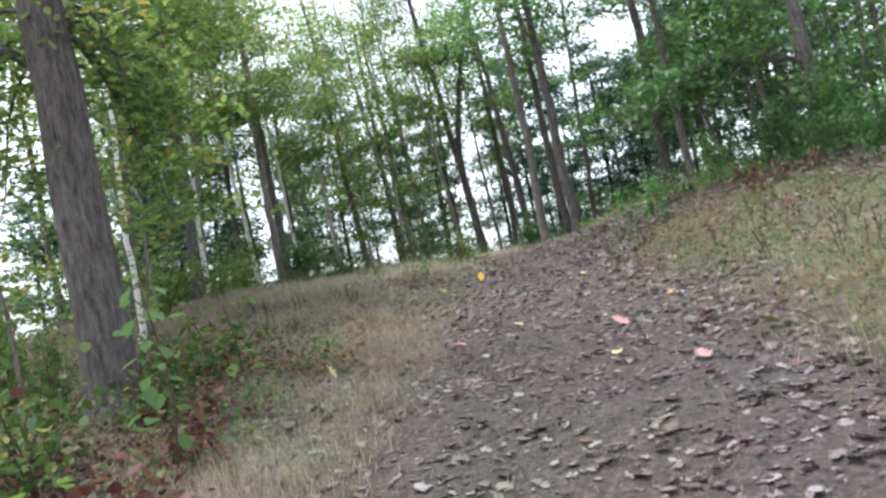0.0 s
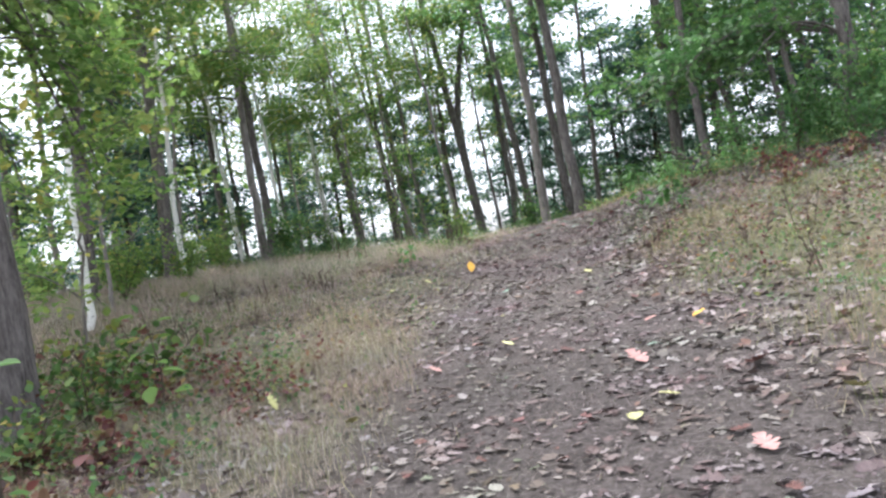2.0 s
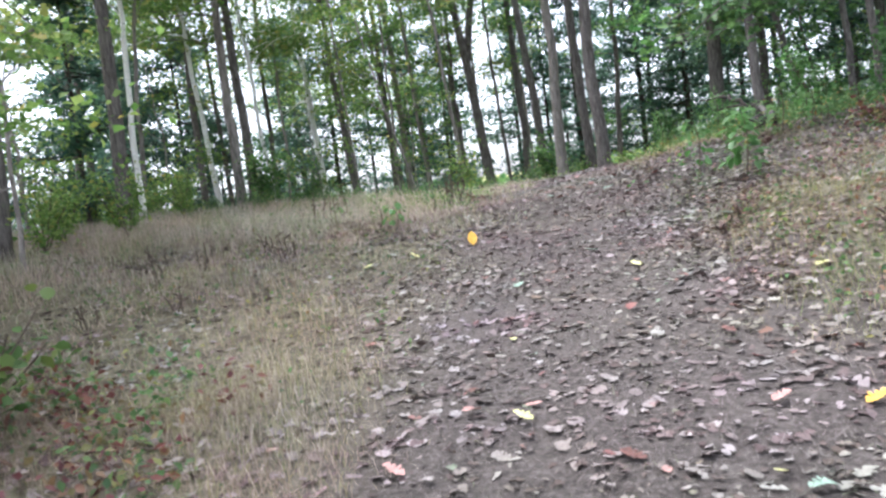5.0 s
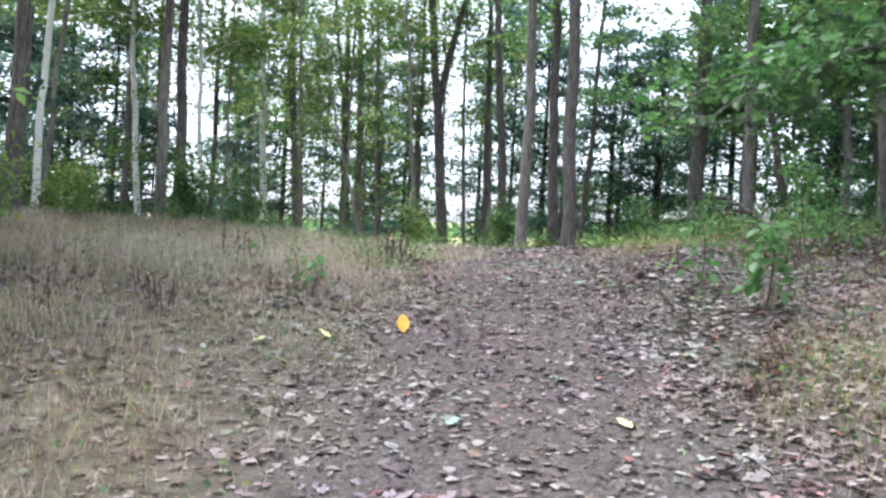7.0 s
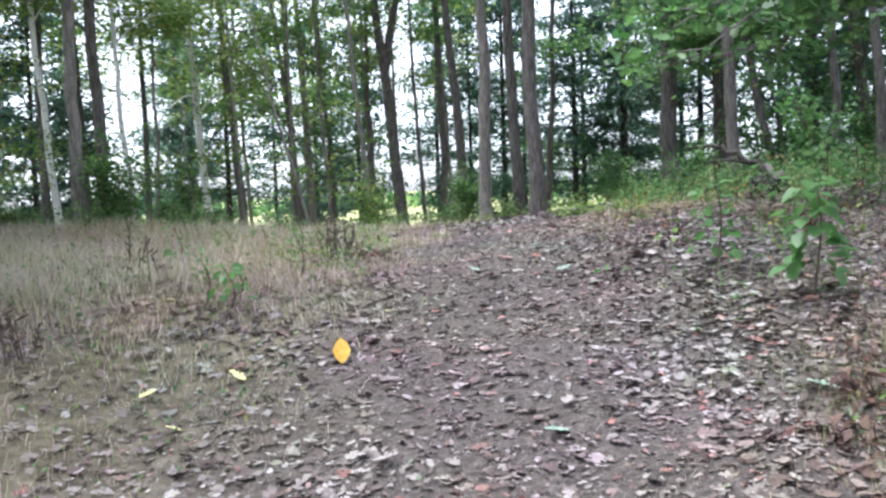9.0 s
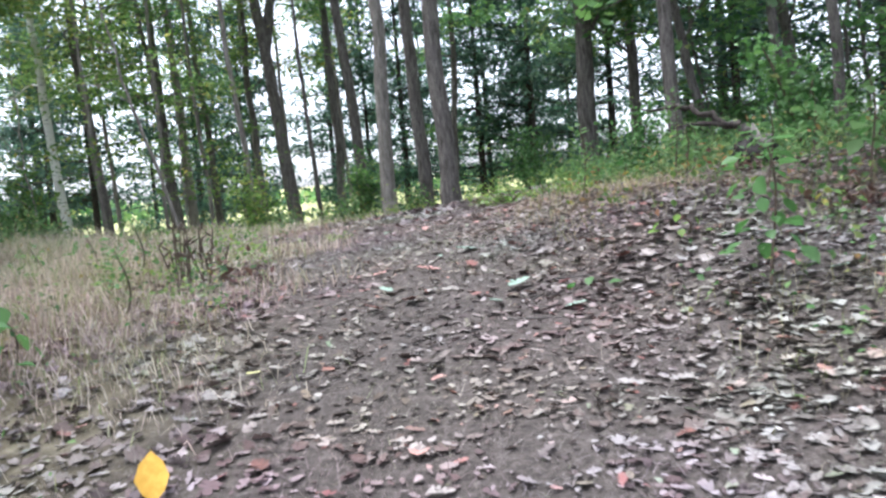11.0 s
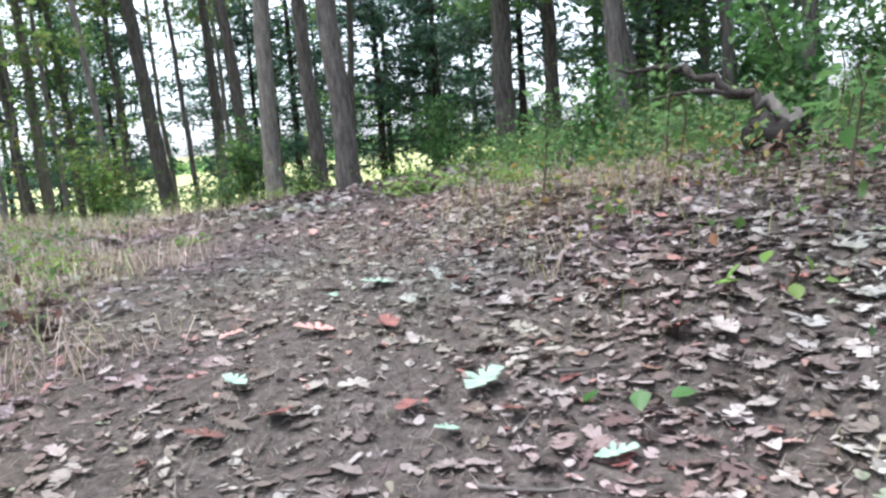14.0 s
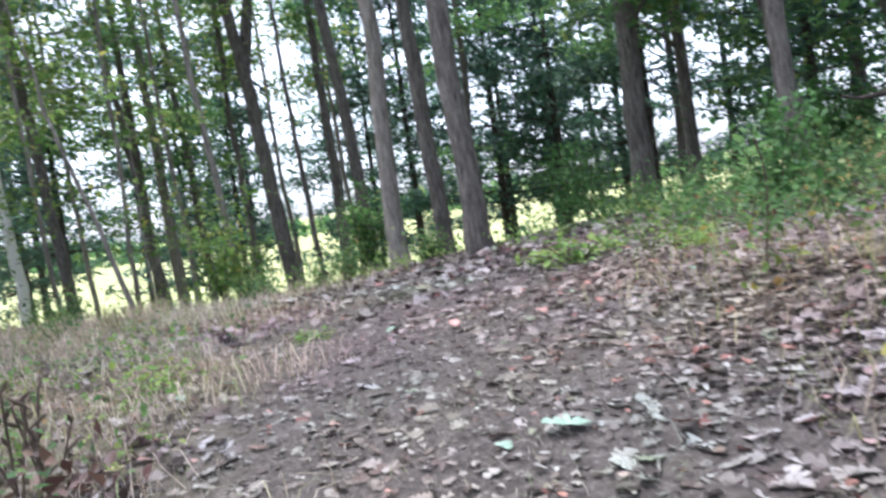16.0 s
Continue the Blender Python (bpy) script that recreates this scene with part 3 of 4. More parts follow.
leafy = shrub_kind("shrub", 1.1, 0.45, 620, 0.08, G_BOUGH, 6, "leafy green shrub on the slope")
planted(leafy, patch(5, 5, 9, 13.5, 17.5) + patch(7, 6, 10, 7.5, 12.5) + patch(4, 3.5, 8, 17, 20) + [(5.2, 9.6), (5.6, 7.8), (5.8, 6.4), (4.9, 11.6), (3.6, 13.0)])
dense = shrub_kind("shrub", 1.7, 0.6, 1000, 0.1, G_DEEP, 7, "tall dark green shrub under the trees")
planted(dense, patch(4, 8, 12, 13, 19) + patch(10, -14, -6, 17, 24) + [(0.3, 20.4), (6.4, 8.6)], 0.7, 1.3)
low = shrub_kind("low_shrub", 0.55, 0.35, 330, 0.07, G_SHRUB, 6, "low green bush in the grass")
planted(low, patch(20, -11, -2.5, 13.5, 17.5) + patch(14, 4.0, 7.5, 11.5, 14.5) + patch(6, -2.5, 2.5, 17, 19), 0.55, 1.1)
yellowish = shrub_kind("shrub", 1.3, 0.5, 560, 0.09, G_YELLOW, 6, "airy yellow-green shrub at the wood's edge")
planted(yellowish, patch(14, -13, -6.5, 8.5, 17) + patch(6, -7.5, -4.8, 0.5, 4.5) + patch(2, -3, -1.5, 19, 22), 0.7, 1.2)
nearbush = shrub_kind("broadleaf_shrub", 0.72, 0.5, 190, 0.085, G_TURNING, 8, "sparse broad-leaved bush turning yellow beside the oak", 0.6, (BROAD, BROAD_F))
planted(nearbush, [(-3.3, -1.6), (-3.9, -0.9), (-3.5, 0.2), (-4.9, -0.6), (-5.2, 1.2), (-3.4, -2.9), (-4.1, -2.0), (-3.7, 1.3), (-3.6, 2.2), (-4.6, 3.0), (-4.9, 2.2), (-4.2, 2.4)], 0.8, 1.25)
reddish = shrub_kind("red_shrub", 0.38, 0.35, 120, 0.085, G_RED, 7, "low bush with red autumn leaves", 0.6, (BROAD, BROAD_F))
planted(reddish, [(-2.1, -2.6), (-2.3, -1.5), (-2.9, 0.2), (-3.2, 1.5), (3.9, 6.3), (4.5, 6.9), (5.2, 7.3), (4.2, 7.8)], 0.6, 1.0)
withered = shrub_kind("withered_plant", 0.16, 0.2, 60, 0.075, G_WITHERED, 6, "withered plant with dark brown curled leaves")
planted(withered, [(1.95, 5.15), (1.72, 4.85), (2.15, 5.4), (2.9, 8.0), (-0.9, 10.3), (3.4, 10.0), (2.7, 5.6)], 0.7, 1.1)
frond = shrub_kind("fern_clump", 0.26, 0.36, 150, 0.085, G_FRESH, 9, "bright yellow-green fern clump", 0.35)
planted(frond, [(1.95, 13.0), (2.3, 13.2), (1.75, 13.5), (2.7, 12.5), (2.5, 12.1), (-0.13, 12.7), (-1.0, 12.0), (-2.4, 9.6), (2.6, 15.8)], 0.35, 0.65)


def sapling(x, y, tall, count, leaf, green, label, spire=False):
    """A single-stemmed young plant with broad lobed leaves up its stem."""
    top = base("sapling", x, y, float(land(x, y)), label, "sapling")
    s = np.linspace(0, 1, 8)
    pts = np.column_stack([0.06 * np.sin(s * 3), 0.04 * np.sin(s * 5), tall * s - 0.03])
    part("stem", mesh_of("stem", *tube(pts, 0.007 * (1 - 0.7 * s) + 0.002, 6), STEM, True), top)
    for k in range(count):
        h = tall * (0.22 + 0.78 * (k + rng.random()) / count)
        a = k * 2.4 + rng.normal(0, 0.3)
        out = (0.05 if spire else 0.13) * rng.uniform(0.5, 1.2) * (1.25 - 0.6 * h / tall)
        v, f = (BROAD - np.array([0, 0.5, 0]), BROAD_F) if not spire else (np.column_stack([BLADE[:, 0] * 0.8, BLADE[:, 1], BLADE[:, 2]]), BLADE_F)
        size = leaf * rng.uniform(0.55, 1.25)
        drop = rng.uniform(-1.15, 0.2) if not spire else rng.uniform(0.2, 0.8)
        m = pose(np.cos(a) * out, np.sin(a) * out, h, 0, 0, math.degrees(a) - 90) @ pose(0, 0, 0, math.degrees(drop), rng.normal(0, 14), 0)
        w = (np.array(m.to_3x3()) @ (v + np.array([0, 0.5 if not spire else 0, 0])).T).T * size + np.array(m.translation)
        part("leaf", mesh_of("leaf", w, f, green), top)
    return top


sapling(2.3, 6.45, 0.76, 58, 0.125, G_BOUGH, "young maple with broad green leaves beside the path")
sapling(1.98, 7.3, 0.7, 30, 0.1, G_BOUGH, "young maple with broad green leaves beside the path")
sapling(3.3, 8.4, 0.7, 18, 0.12, G_SHRUB, "leafy sapling at the slope's edge")
sapling(2.1, 10.5, 0.65, 46, 0.075, G_SHRUB, "tall pale weed with a leafy spire", True)
sapling(3.0, 10.6, 0.8, 40, 0.075, G_SHRUB, "tall pale weed with a leafy spire", True)
sapling(-2.3, -1.7, 1.3, 24, 0.13, G_SHRUB, "thin-stemmed sapling with a few broad leaves")
sapling(-2.4, -2.8, 0.45, 14, 0.13, G_FRESH, "low plant with broad pale green leaves")
sapling(1.97, 8.2, 0.16, 7, 0.07, G_YELLOW, "small plant with yellowing leaves")
sapling(1.36, 8.0, 0.11, 3, 0.07, G_BOUGH, "small green sprout among dead leaves")
sapling(-2.95, 1.1, 0.95, 14, 0.15, G_FRESH, "young plant with broad bright green leaves beside the oak")
sapling(-2.1, 8.2, 0.45, 20, 0.07, G_SHRUB, "green weed in the dry grass", True)
sapling(-1.5, 9.3, 0.5, 26, 0.08, G_SHRUB, "green weed in the dry grass", True)


for k, (x, y) in enumerate(patch(7, 2.8, 4.8, 8.2, 9.6) + patch(14, 2.6, 5.2, 10.0, 13.0) + patch(6, -3.2, -1.6, 7.5, 12)):
    sapling(x, y, rng.uniform(0.3, 0.65), 11, rng.uniform(0.07, 0.11), (G_SHRUB, G_DEEP, G_BOUGH)[k % 3], "small leafy seedling among dead leaves")


def dead_stalks(x, y, n, tall, label):
    top = base("dead_stalks", x, y, float(land(x, y)), label, "dead plant")
    for _ in range(n):
        px, py = rng.normal(0, 0.07, 2)
        s = np.linspace(0, 1, 5)
        h = tall * rng.uniform(0.6, 1.1)
        pts = np.column_stack([px + rng.normal(0, 0.05) * s, py + rng.normal(0, 0.05) * s, h * s - 0.02])
        knob = [tube(pts, np.full(5, 0.0062), 5)]
        for q in (2, 3, 4):
            c = pts[q]
            e = np.linspace(0, 1, 3)[:, None] * np.array([rng.normal(0, 0.04), rng.normal(0, 0.04), 0.05])
            knob.append(tube(c + e, np.array([0.004, 0.011, 0.003]), 5))
        part("stalk", mesh_of("stalk", *joined(knob), STEM, True), top)
    return top


dead_stalks(-1.35, 10.45, 10, 0.48, "clump of dark brown dead weed stalks")
dead_stalks(-1.12, 10.6, 7, 0.42, "clump of dark brown dead weed stalks")
for x, y in patch(8, -5, -2.6, 4.5, 7.5) + [(-3.6, 10.2), (-2.9, 9.0)] + patch(6, 2.4, 4.5, 1, 5):
    dead_stalks(x, y, 3, rng.uniform(0.25, 0.45), "few dry brown weed stalks in the grass")


# ---- fallen wood ----
def fallen_log():
    x, y = 3.62, 10.3
    z = float(land(x, y)) - 0.1
    top = base("fallen_log", x, y, z, "weathered grey fallen log with a shaded hollow made as a black lump", "log")
    s = np.linspace(0, 1, 14)
    pts = np.column_stack([0.14 - 0.55 * s + 0.03 * np.sin(s * 7), 0.0 + 0.6 * s, 0.24 + 0.5 * s + 0.05 * np.sin(s * 3.1) + 0.025 * np.sin(s * 11)])
    pts = pts + np.random.default_rng(4).normal(0, 0.018, pts.shape)
    thick = (0.052 - 0.03 * s) * (1 + 0.14 * np.sin(s * 23 + 1))
    part("trunk", mesh_of("trunk", *tube(pts[:6], thick[:6], 16, 0.12, 0.08), DEADWOOD, True), top, "pale barkless lower stem")
    part("limb", mesh_of("limb", *tube(pts[5:], thick[5:] * 0.85, 14, 0.2), BARK["pine"], True), top, "dark limb still in its bark")
    b = pts[-2]
    e = np.linspace(0, 1, 6)
    part("branch", mesh_of("branch", *tube(b + np.column_stack([-0.4 * e, 0.12 * e, 0.05 * e + 0.02 * np.sin(e * 6)]), 0.028 * (1 - 0.75 * e), 8, 0.05), BARK["pine"], True), top)
    b = pts[6]
    part("branch", mesh_of("branch", *tube(b + np.column_stack([-0.42 * e, 0.3 * e, 0.16 * e - 0.14 * e**2]), 0.026 * (1 - 0.75 * e), 8, 0.05), BARK["pine"], True), top)
    # a solid lump in near-black stands in for the shaded hollow below the log
    u = np.linspace(0.25, np.pi, 9)[:, None]
    w = np.linspace(0, 2 * np.pi, 16, endpoint=False)[None]
    r = 0.19 * (1 + rng.normal(0, 0.22, (9, 16)))
    v = np.stack([r * np.sin(u) * np.cos(w) * 1.2 + 0.05, r * np.sin(u) * np.sin(w) + 0.12, r * np.cos(u) * 0.95 + 0.16 + 0 * w], -1).reshape(-1, 3)
    i = np.arange(8)[:, None] * 16
    j = np.arange(16)[None]
    k = (j + 1) % 16
    part("hollow_shade_lump", mesh_of("hollow_shade_lump", v, np.stack([i + j, i + k, i + 16 + k, i + 16 + j], -1).reshape(-1, 4), DARKHOLE), top, "near-black lump standing in for the shaded hollow under the log")


fallen_log()

def twig(x, y, long, turn):
    s = np.linspace(0, 1, 7)
    g = np.random.default_rng(int(100 * long))
    pts = np.column_stack([(s - 0.5) * long, g.normal(0, 0.006, 7), 0.012 + g.normal(0, 0.002, 7)])
    ob = new("twig", mesh_of("twig", *tube(pts, 0.006 - 0.003 * s, 6, 0.08), DEADWOOD, True))
    ob.matrix_basis = pose(x, y, float(land(x, y)), 0, 0, turn)
    return tagged(ob, "thin grey dead twig on the path", "twig", "twigs on the path")


twig(0.98, 7.85, 0.3, -28)
twig(1.08, 8.15, 0.16, 50)
twig(1.35, 8.3, 0.22, -15)

# the trail mark on the blazed oak, bent round its bark
a = np.linspace(-2.0, -1.3, 7)
hh = np.array([2.0, 2.03, 2.07, 2.1])
rr = 0.155 * np.maximum(0.1, 1 - 0.045 * hh) + 0.007
vv = np.array([(-0.017 * h + r * math.cos(q), r * math.sin(q), h + 0.01 * math.sin(7 * q)) for h, r in zip(hh, rr) for q in a])
i = np.arange(3)[:, None] * 7
j = np.arange(6)[None]
part("paint_mark", mesh_of("paint_mark", vv, np.stack([i + j, i + j + 1, i + 7 + j + 1, i + 7 + j], -1).reshape(-1, 4), BLUE, True), blazed, "blue painted trail mark")


# ---- grass, weeds and leaf litter ----
def on_land(x, y, lift=0.0):
    return np.column_stack([x, y, land(x, y) + lift])


def kept(x, y, p):
    m = rng.random(len(x)) < p
    return x[m], y[m]


def clumpy(x, y):
    return 0.5 + 0.5 * np.sin(1.7 * x + 2.1 * np.sin(0.9 * y)) * np.sin(1.9 * y + 1.3 * np.sin(1.1 * x + 2))


def grass(name, n, x0, x1, y0, y1, tall, wide, mat, label, mask, even=False):
    x, y = rng.uniform(x0, x1, n), rng.uniform(y0, y1, n)
    c = clumpy(x, y)
    x, y = kept(x, y, mask(x, y) * (0.25 + 0.75 * c))
    n = len(x)
    h = tall * rng.uniform(0.3, 1.0, n) ** 1.4 * (0.5 + 0.8 * clumpy(x, y))
    if not even:
        h = h * (0.6 + 0.4 * smooth_step(y, 4, 10)) * np.where(x < 1, 0.72 + 0.28 * smooth_step(-x, 1.4, 4.2), 1)
    a = rng.uniform(0, 2 * np.pi, n)
    bend = rng.uniform(0.2, 2.3, n)
    p = on_land(x, y, -0.01)
    side = np.column_stack([-np.sin(a), np.cos(a), 0 * a]) * (wide * (0.45 + 0.55 * smooth_step(y - 0.9 * x, 5, 10)) * rng.uniform(0.6, 1.4, n))[:, None]
    way = np.column_stack([np.cos(a), np.sin(a), 0 * a])
    up = np.array([0, 0, 1.0])
    m1 = p + way * (0.25 * bend * h)[:, None] + up * (0.6 * h)[:, None]
    tip = p + way * (0.8 * bend * h)[:, None] + up * (h * (1 - 0.25 * bend))[:, None]
    v = np.stack([p - side, p + side, m1 + side * 0.7, m1 - side * 0.7, tip], 1).reshape(-1, 3)
    f = np.array([(0, 1, 2), (0, 2, 3), (3, 2, 4)])[None] + (np.arange(n) * 5)[:, None, None]
    return tagged(new(name, mesh_of(name, v, f.reshape(-1, 3), mat)), label, "grass", kind="stuff")


grassy = lambda x, y: 1 - bare(x + 0.3 * np.sin(3.1 * y + x) + 0.22 * np.sin(6.3 * y - 4.1 * x), y + 0.3 * np.sin(5.2 * x))
grass("dry_grass", 95000, -10.5, 0.6, 2.5, 16.5, 0.4, 0.0033, STRAW, "tall dry straw-coloured grass", lambda x, y: grassy(x, y) * (0.5 + 0.5 * smooth_step(y - 0.25 * x, 5, 9)))
grass("dry_grass", 30000, -4.5, 0.3, -6, 1.6, 0.42, 0.0034, STRAW, "short dry grass beside the path", grassy)
grass("dry_grass", 15000, 1.4, 8, -5, 8, 0.42, 0.0026, STRAW, "short dry grass on the bank", grassy)
grass("short_grass", 34000, -3, 4, -6.5, 15, 0.075, 0.0022, TRODDEN, "short dead grass trodden into the path", lambda x, y: 0.9)
grass("green_grass", 14000, -11, 3, 9.5, 18.5, 0.4, 0.004, GREENGRASS, "green grass along the hilltop", lambda x, y: smooth_step(y + 0.35 * x, 6.5, 11) * smooth_step(-x, 0.8 - 2.5 * smooth_step(y, 16, 17), 2.6 - 2.5 * smooth_step(y, 16, 17)))
grass("green_grass", 9000, 2.0, 8, 0, 14, 0.3, 0.004, GREENGRASS, "green grass among the shrubs", lambda x, y: 0.5)


def thatch(n, x0, x1, y0, y1, label):
    """Single dead blades and bits of straw lying on the soil."""
    x, y = rng.uniform(x0, x1, n), rng.uniform(y0, y1, n)
    a = rng.uniform(0, 2 * np.pi, n)
    length = rng.uniform(0.02, 0.075, n)
    wide = rng.uniform(0.0008, 0.0022, n)
    p = on_land(x, y, 0.004) + np.column_stack([np.zeros((n, 2)), rng.uniform(0, 0.012, n)])
    way = np.column_stack([np.cos(a), np.sin(a), rng.uniform(0, 1, n) ** 2 * 1.1])
    side = np.column_stack([-np.sin(a), np.cos(a), 0 * a]) * wide[:, None]
    v = np.stack([p - side, p + side, p + way * length[:, None]], 1).reshape(-1, 3)
    return tagged(new("thatch", mesh_of("thatch", v, np.arange(3 * n).reshape(-1, 3), THATCH)), label, "grass", kind="stuff")


left_edge = lambda x, y: smooth_step(-x, 0.6, 1.5) * (1 - 0.85 * smooth_step(y, 1.5, 4.5))
right_edge = lambda x, y: smooth_step(x, 1.2, 1.9) * (1 - smooth_step(y, 5.5, 7.5))
grass("dry_grass", 60000, -4.6, -0.7, -4.2, 7, 0.24, 0.0036, OLIVE, "thin olive and straw-coloured grass beside the path", left_edge, True)
grass("dry_grass", 22000, -5.5, -0.8, -2.5, 3.5, 0.3, 0.003, STRAW, "pale straw grass beside the path", left_edge, True)
grass("green_grass", 17000, 1.6, 5, -3.5, 6.5, 0.2, 0.0025, GREENGRASS, "olive-green grass on the bank's edge", right_edge, True)
grass("dry_grass", 20000, 1.2, 4.2, -4.2, 7.5, 0.22, 0.003, OLIVE, "thin olive grass on the bank's edge", right_edge, True)
grass("dry_grass", 5000, -2.4, -0.35, 8, 13, 0.22, 0.0022, OLIVE, "green-yellow grass at the path's edge", lambda x, y: smooth_step(-x, 0.4, 1.1), True)
grass("dry_grass", 22000, -11, -1.5, 8, 13.5, 0.46, 0.0028, STRAW, "tall pale feathery grass along the crest", lambda x, y: smooth_step(-x, 1.2, 3), True)
thatch(55000, -2.6, 2.8, -4.6, 5, "dead grass and straw bits trodden into the path")
thatch(70000, -3.2, 3.2, 5, 13.5, "grey dead grass bits on the hilltop soil")


def weeds(name, n, spots, mat, label, leaf=0.05, spread=0.12, high=0.16):
    c = np.array(spots)
    q = c[rng.integers(0, len(c), n)] + rng.normal(0, spread, (n, 2))
    pos = on_land(q[:, 0], q[:, 1], 0.02) + np.column_stack([np.zeros((n, 2)), np.abs(rng.normal(0, high, n))])
    return tagged(new(name, mesh_of(name, *strewn(BLADE, BLADE_F, pos, rng.uniform(0.6, 1.3, n) * leaf, 0.6), mat)), label, "weeds", kind="stuff")


weeds("weeds", 4200, patch(330, -7, -1.0, -1, 15), G_SHRUB, "small green weeds in the dry grass", 0.04)
weeds("weeds", 8000, patch(260, 3.0, 8.5, 8.5, 16), G_SHRUB, "green weeds covering the slope", 0.06, 0.16, 0.2)
grass("dry_grass", 9000, 1.5, 3.6, 5, 11.5, 0.2, 0.0026, OLIVE, "thin olive grass among the dead leaves", lambda x, y: 0.15 + 0.85 * clumpy(1.6 * x, 1.8 * y) ** 2, True)
grass("green_grass", 26000, 2.0, 7, -4.5, 8, 0.42, 0.003, GREENGRASS, "green and yellow grass on the bank", grassy)
weeds("weeds", 3800, patch(240, 1.7, 6, -3.5, 7.5), G_SHRUB, "small green weeds on the bank", 0.045)
weeds("weeds", 1500, patch(60, 1.9, 5.5, -3, 6), G_RED, "small reddish weeds on the bank", 0.045)
weeds("weeds", 4500, patch(150, 2.6, 9.5, 12, 19.5), G_DEEP, "knee-high green weeds under the trees", 0.055, 0.16, 0.22)
weeds("weeds", 4000, patch(90, 2.6, 9.5, 11, 19.5), G_SHRUB, "mixed green weeds under the trees", 0.05, 0.14, 0.2)
weeds("weeds", 1500, patch(36, 1.9, 8, 12.5, 18), G_FRESH, "pale green weeds under the trees", 0.05, 0.12, 0.16)
weeds("weeds", 1600, patch(60, -5.5, -1.8, -4, 3), G_RED, "small red-leaved weeds beside the oak", 0.06)
weeds("weeds", 2600, patch(80, -4.8, -2.1, -4.2, 0.4), G_WITHERED, "dark maroon withered weeds beside the oak", 0.07, 0.14, 0.07)
weeds("weeds", 2600, patch(90, -6, -1.9, -4.5, 3), G_SHRUB, "green weeds beside the oak", 0.06)
weeds("weeds", 450, patch(30, -2.4, -0.55, 8.6, 13.5), G_SHRUB, "tall green weeds at the grass edge", 0.05, 0.09, 0.17)
weeds("weeds", 380, patch(14, -2.0, -0.6, 9.5, 13.5), G_FRESH, "yellow-green weeds at the grass edge", 0.05, 0.1, 0.14)
weeds("weeds", 420, patch(34, 1.8, 4.0, 7.6, 11.5), G_TURNING, "yellowing weeds among dead leaves", 0.055, 0.09, 0.1)
weeds("weeds", 1800, patch(70, -8, 3, 17.5, 21), G_FRESH, "bright green weeds on the hilltop", 0.07, 0.2, 0.16)


def litter(name, n, x0, x1, y0, y1, size, lobes, curl, label, mask, seed, tilt=0.3, mat=LITTER):
    x, y = rng.uniform(x0, x1, n), rng.uniform(y0, y1, n)
    x, y = kept(x, y, mask(x, y))
    n = len(x)
    pos = on_land(x, y, 0.008)
    big = size * rng.uniform(0.5, 1.35, n)
    sort = rng.integers(0, 5, n)
    groups = []
    for k in range(5):
        v, f = lobed(lobes + (k == 2), curl * (0.3 + 0.2 * k), seed + 10 * k)
        v = v * np.array([(1.3, 1.0, 1.4, 0.85, 1.15)[k], 1, 1])
        # a bend along the leaf, and one half often torn or folded over
        v[:, 2] += (0.0, 0.14, 0.08, 0.16, 0.04)[k] * v[:, 1] ** 2
        if k in (1, 3):
            v[:, 0] = np.where(v[:, 0] < 0, v[:, 0] * 0.6, v[:, 0])
        groups.append(strewn(v, f, pos[sort == k], big[sort == k], tilt))
    return tagged(new(name, mesh_of(name, *joined(groups), mat)), label, "fallen leaves", kind="stuff")


every = lambda x, y: np.full(len(x), 1.0)
woods = lambda x, y: smooth_step(x, 0.35 + 0.05 * y, 1.5 + 0.05 * y) * smooth_step(y, 2.5, 6) * (1 - smooth_step(x, 5.2, 7)) * (0.45 + 0.55 * clumpy(2 * x, 2 * y))
path_l = lambda x, y: (0.25 + 0.75 * bare(x, y)) * (0.35 + 0.65 * clumpy(2.3 * x + 1, 2.2 * y))
litter("leaf_litter", 10000, -4.2, 3.4, -6.5, 15, 0.078, 3, 0.14, "brown and tan dead oak leaves on the path", path_l, 2, 0.16)
litter("leaf_litter", 15000, -4.2, 3.4, -6.5, 15, 0.056, 2, 0.3, "curled brown dead leaves on the path", path_l, 5, 0.22)
litter("leaf_fragments", 15000, -4, 4, -6, 14.5, 0.036, 1, 0.3, "crumbled bits of dead leaves on the soil", lambda x, y: 0.4 + 0.6 * path_l(x, y), 7, 0.2)
litter("leaf_fragments", 15000, -2, 4.2, 4.5, 12.5, 0.034, 1, 0.3, "pale crumbled bits of dead leaves on the slope", lambda x, y: 0.35 + 0.65 * smooth_step(x, 0, 1.5), 17, 0.25, LITTER_PALE)
litter("leaf_litter", 16000, 0.6, 6.5, 3, 15, 0.071, 3, 0.15, "thick brown dead leaves on the slope", woods, 3, 0.17, LITTER_PALE)
litter("leaf_litter", 19000, 0.6, 6.5, 3, 15, 0.058, 2, 0.28, "curled dead leaves on the slope", woods, 9, 0.26, LITTER_PALE)
litter("leaf_litter", 4500, 1.2, 5.5, -4.5, 6, 0.078, 2, 0.25, "brown and grey dead leaves through the bank's grass", lambda x, y: 0.25 + 0.75 * clumpy(2.2 * x, 2.1 * y), 12, 0.3)
litter("leaf_litter", 3000, -6, -1.4, -6, 2, 0.09, 2, 0.3, "dead leaves under the oak", every, 4, 0.4)
litter("leaf_litter", 3000, -6, -0.5, 7, 15, 0.085, 3, 0.3, "scattered dead leaves in the grass", every, 6, 0.4)
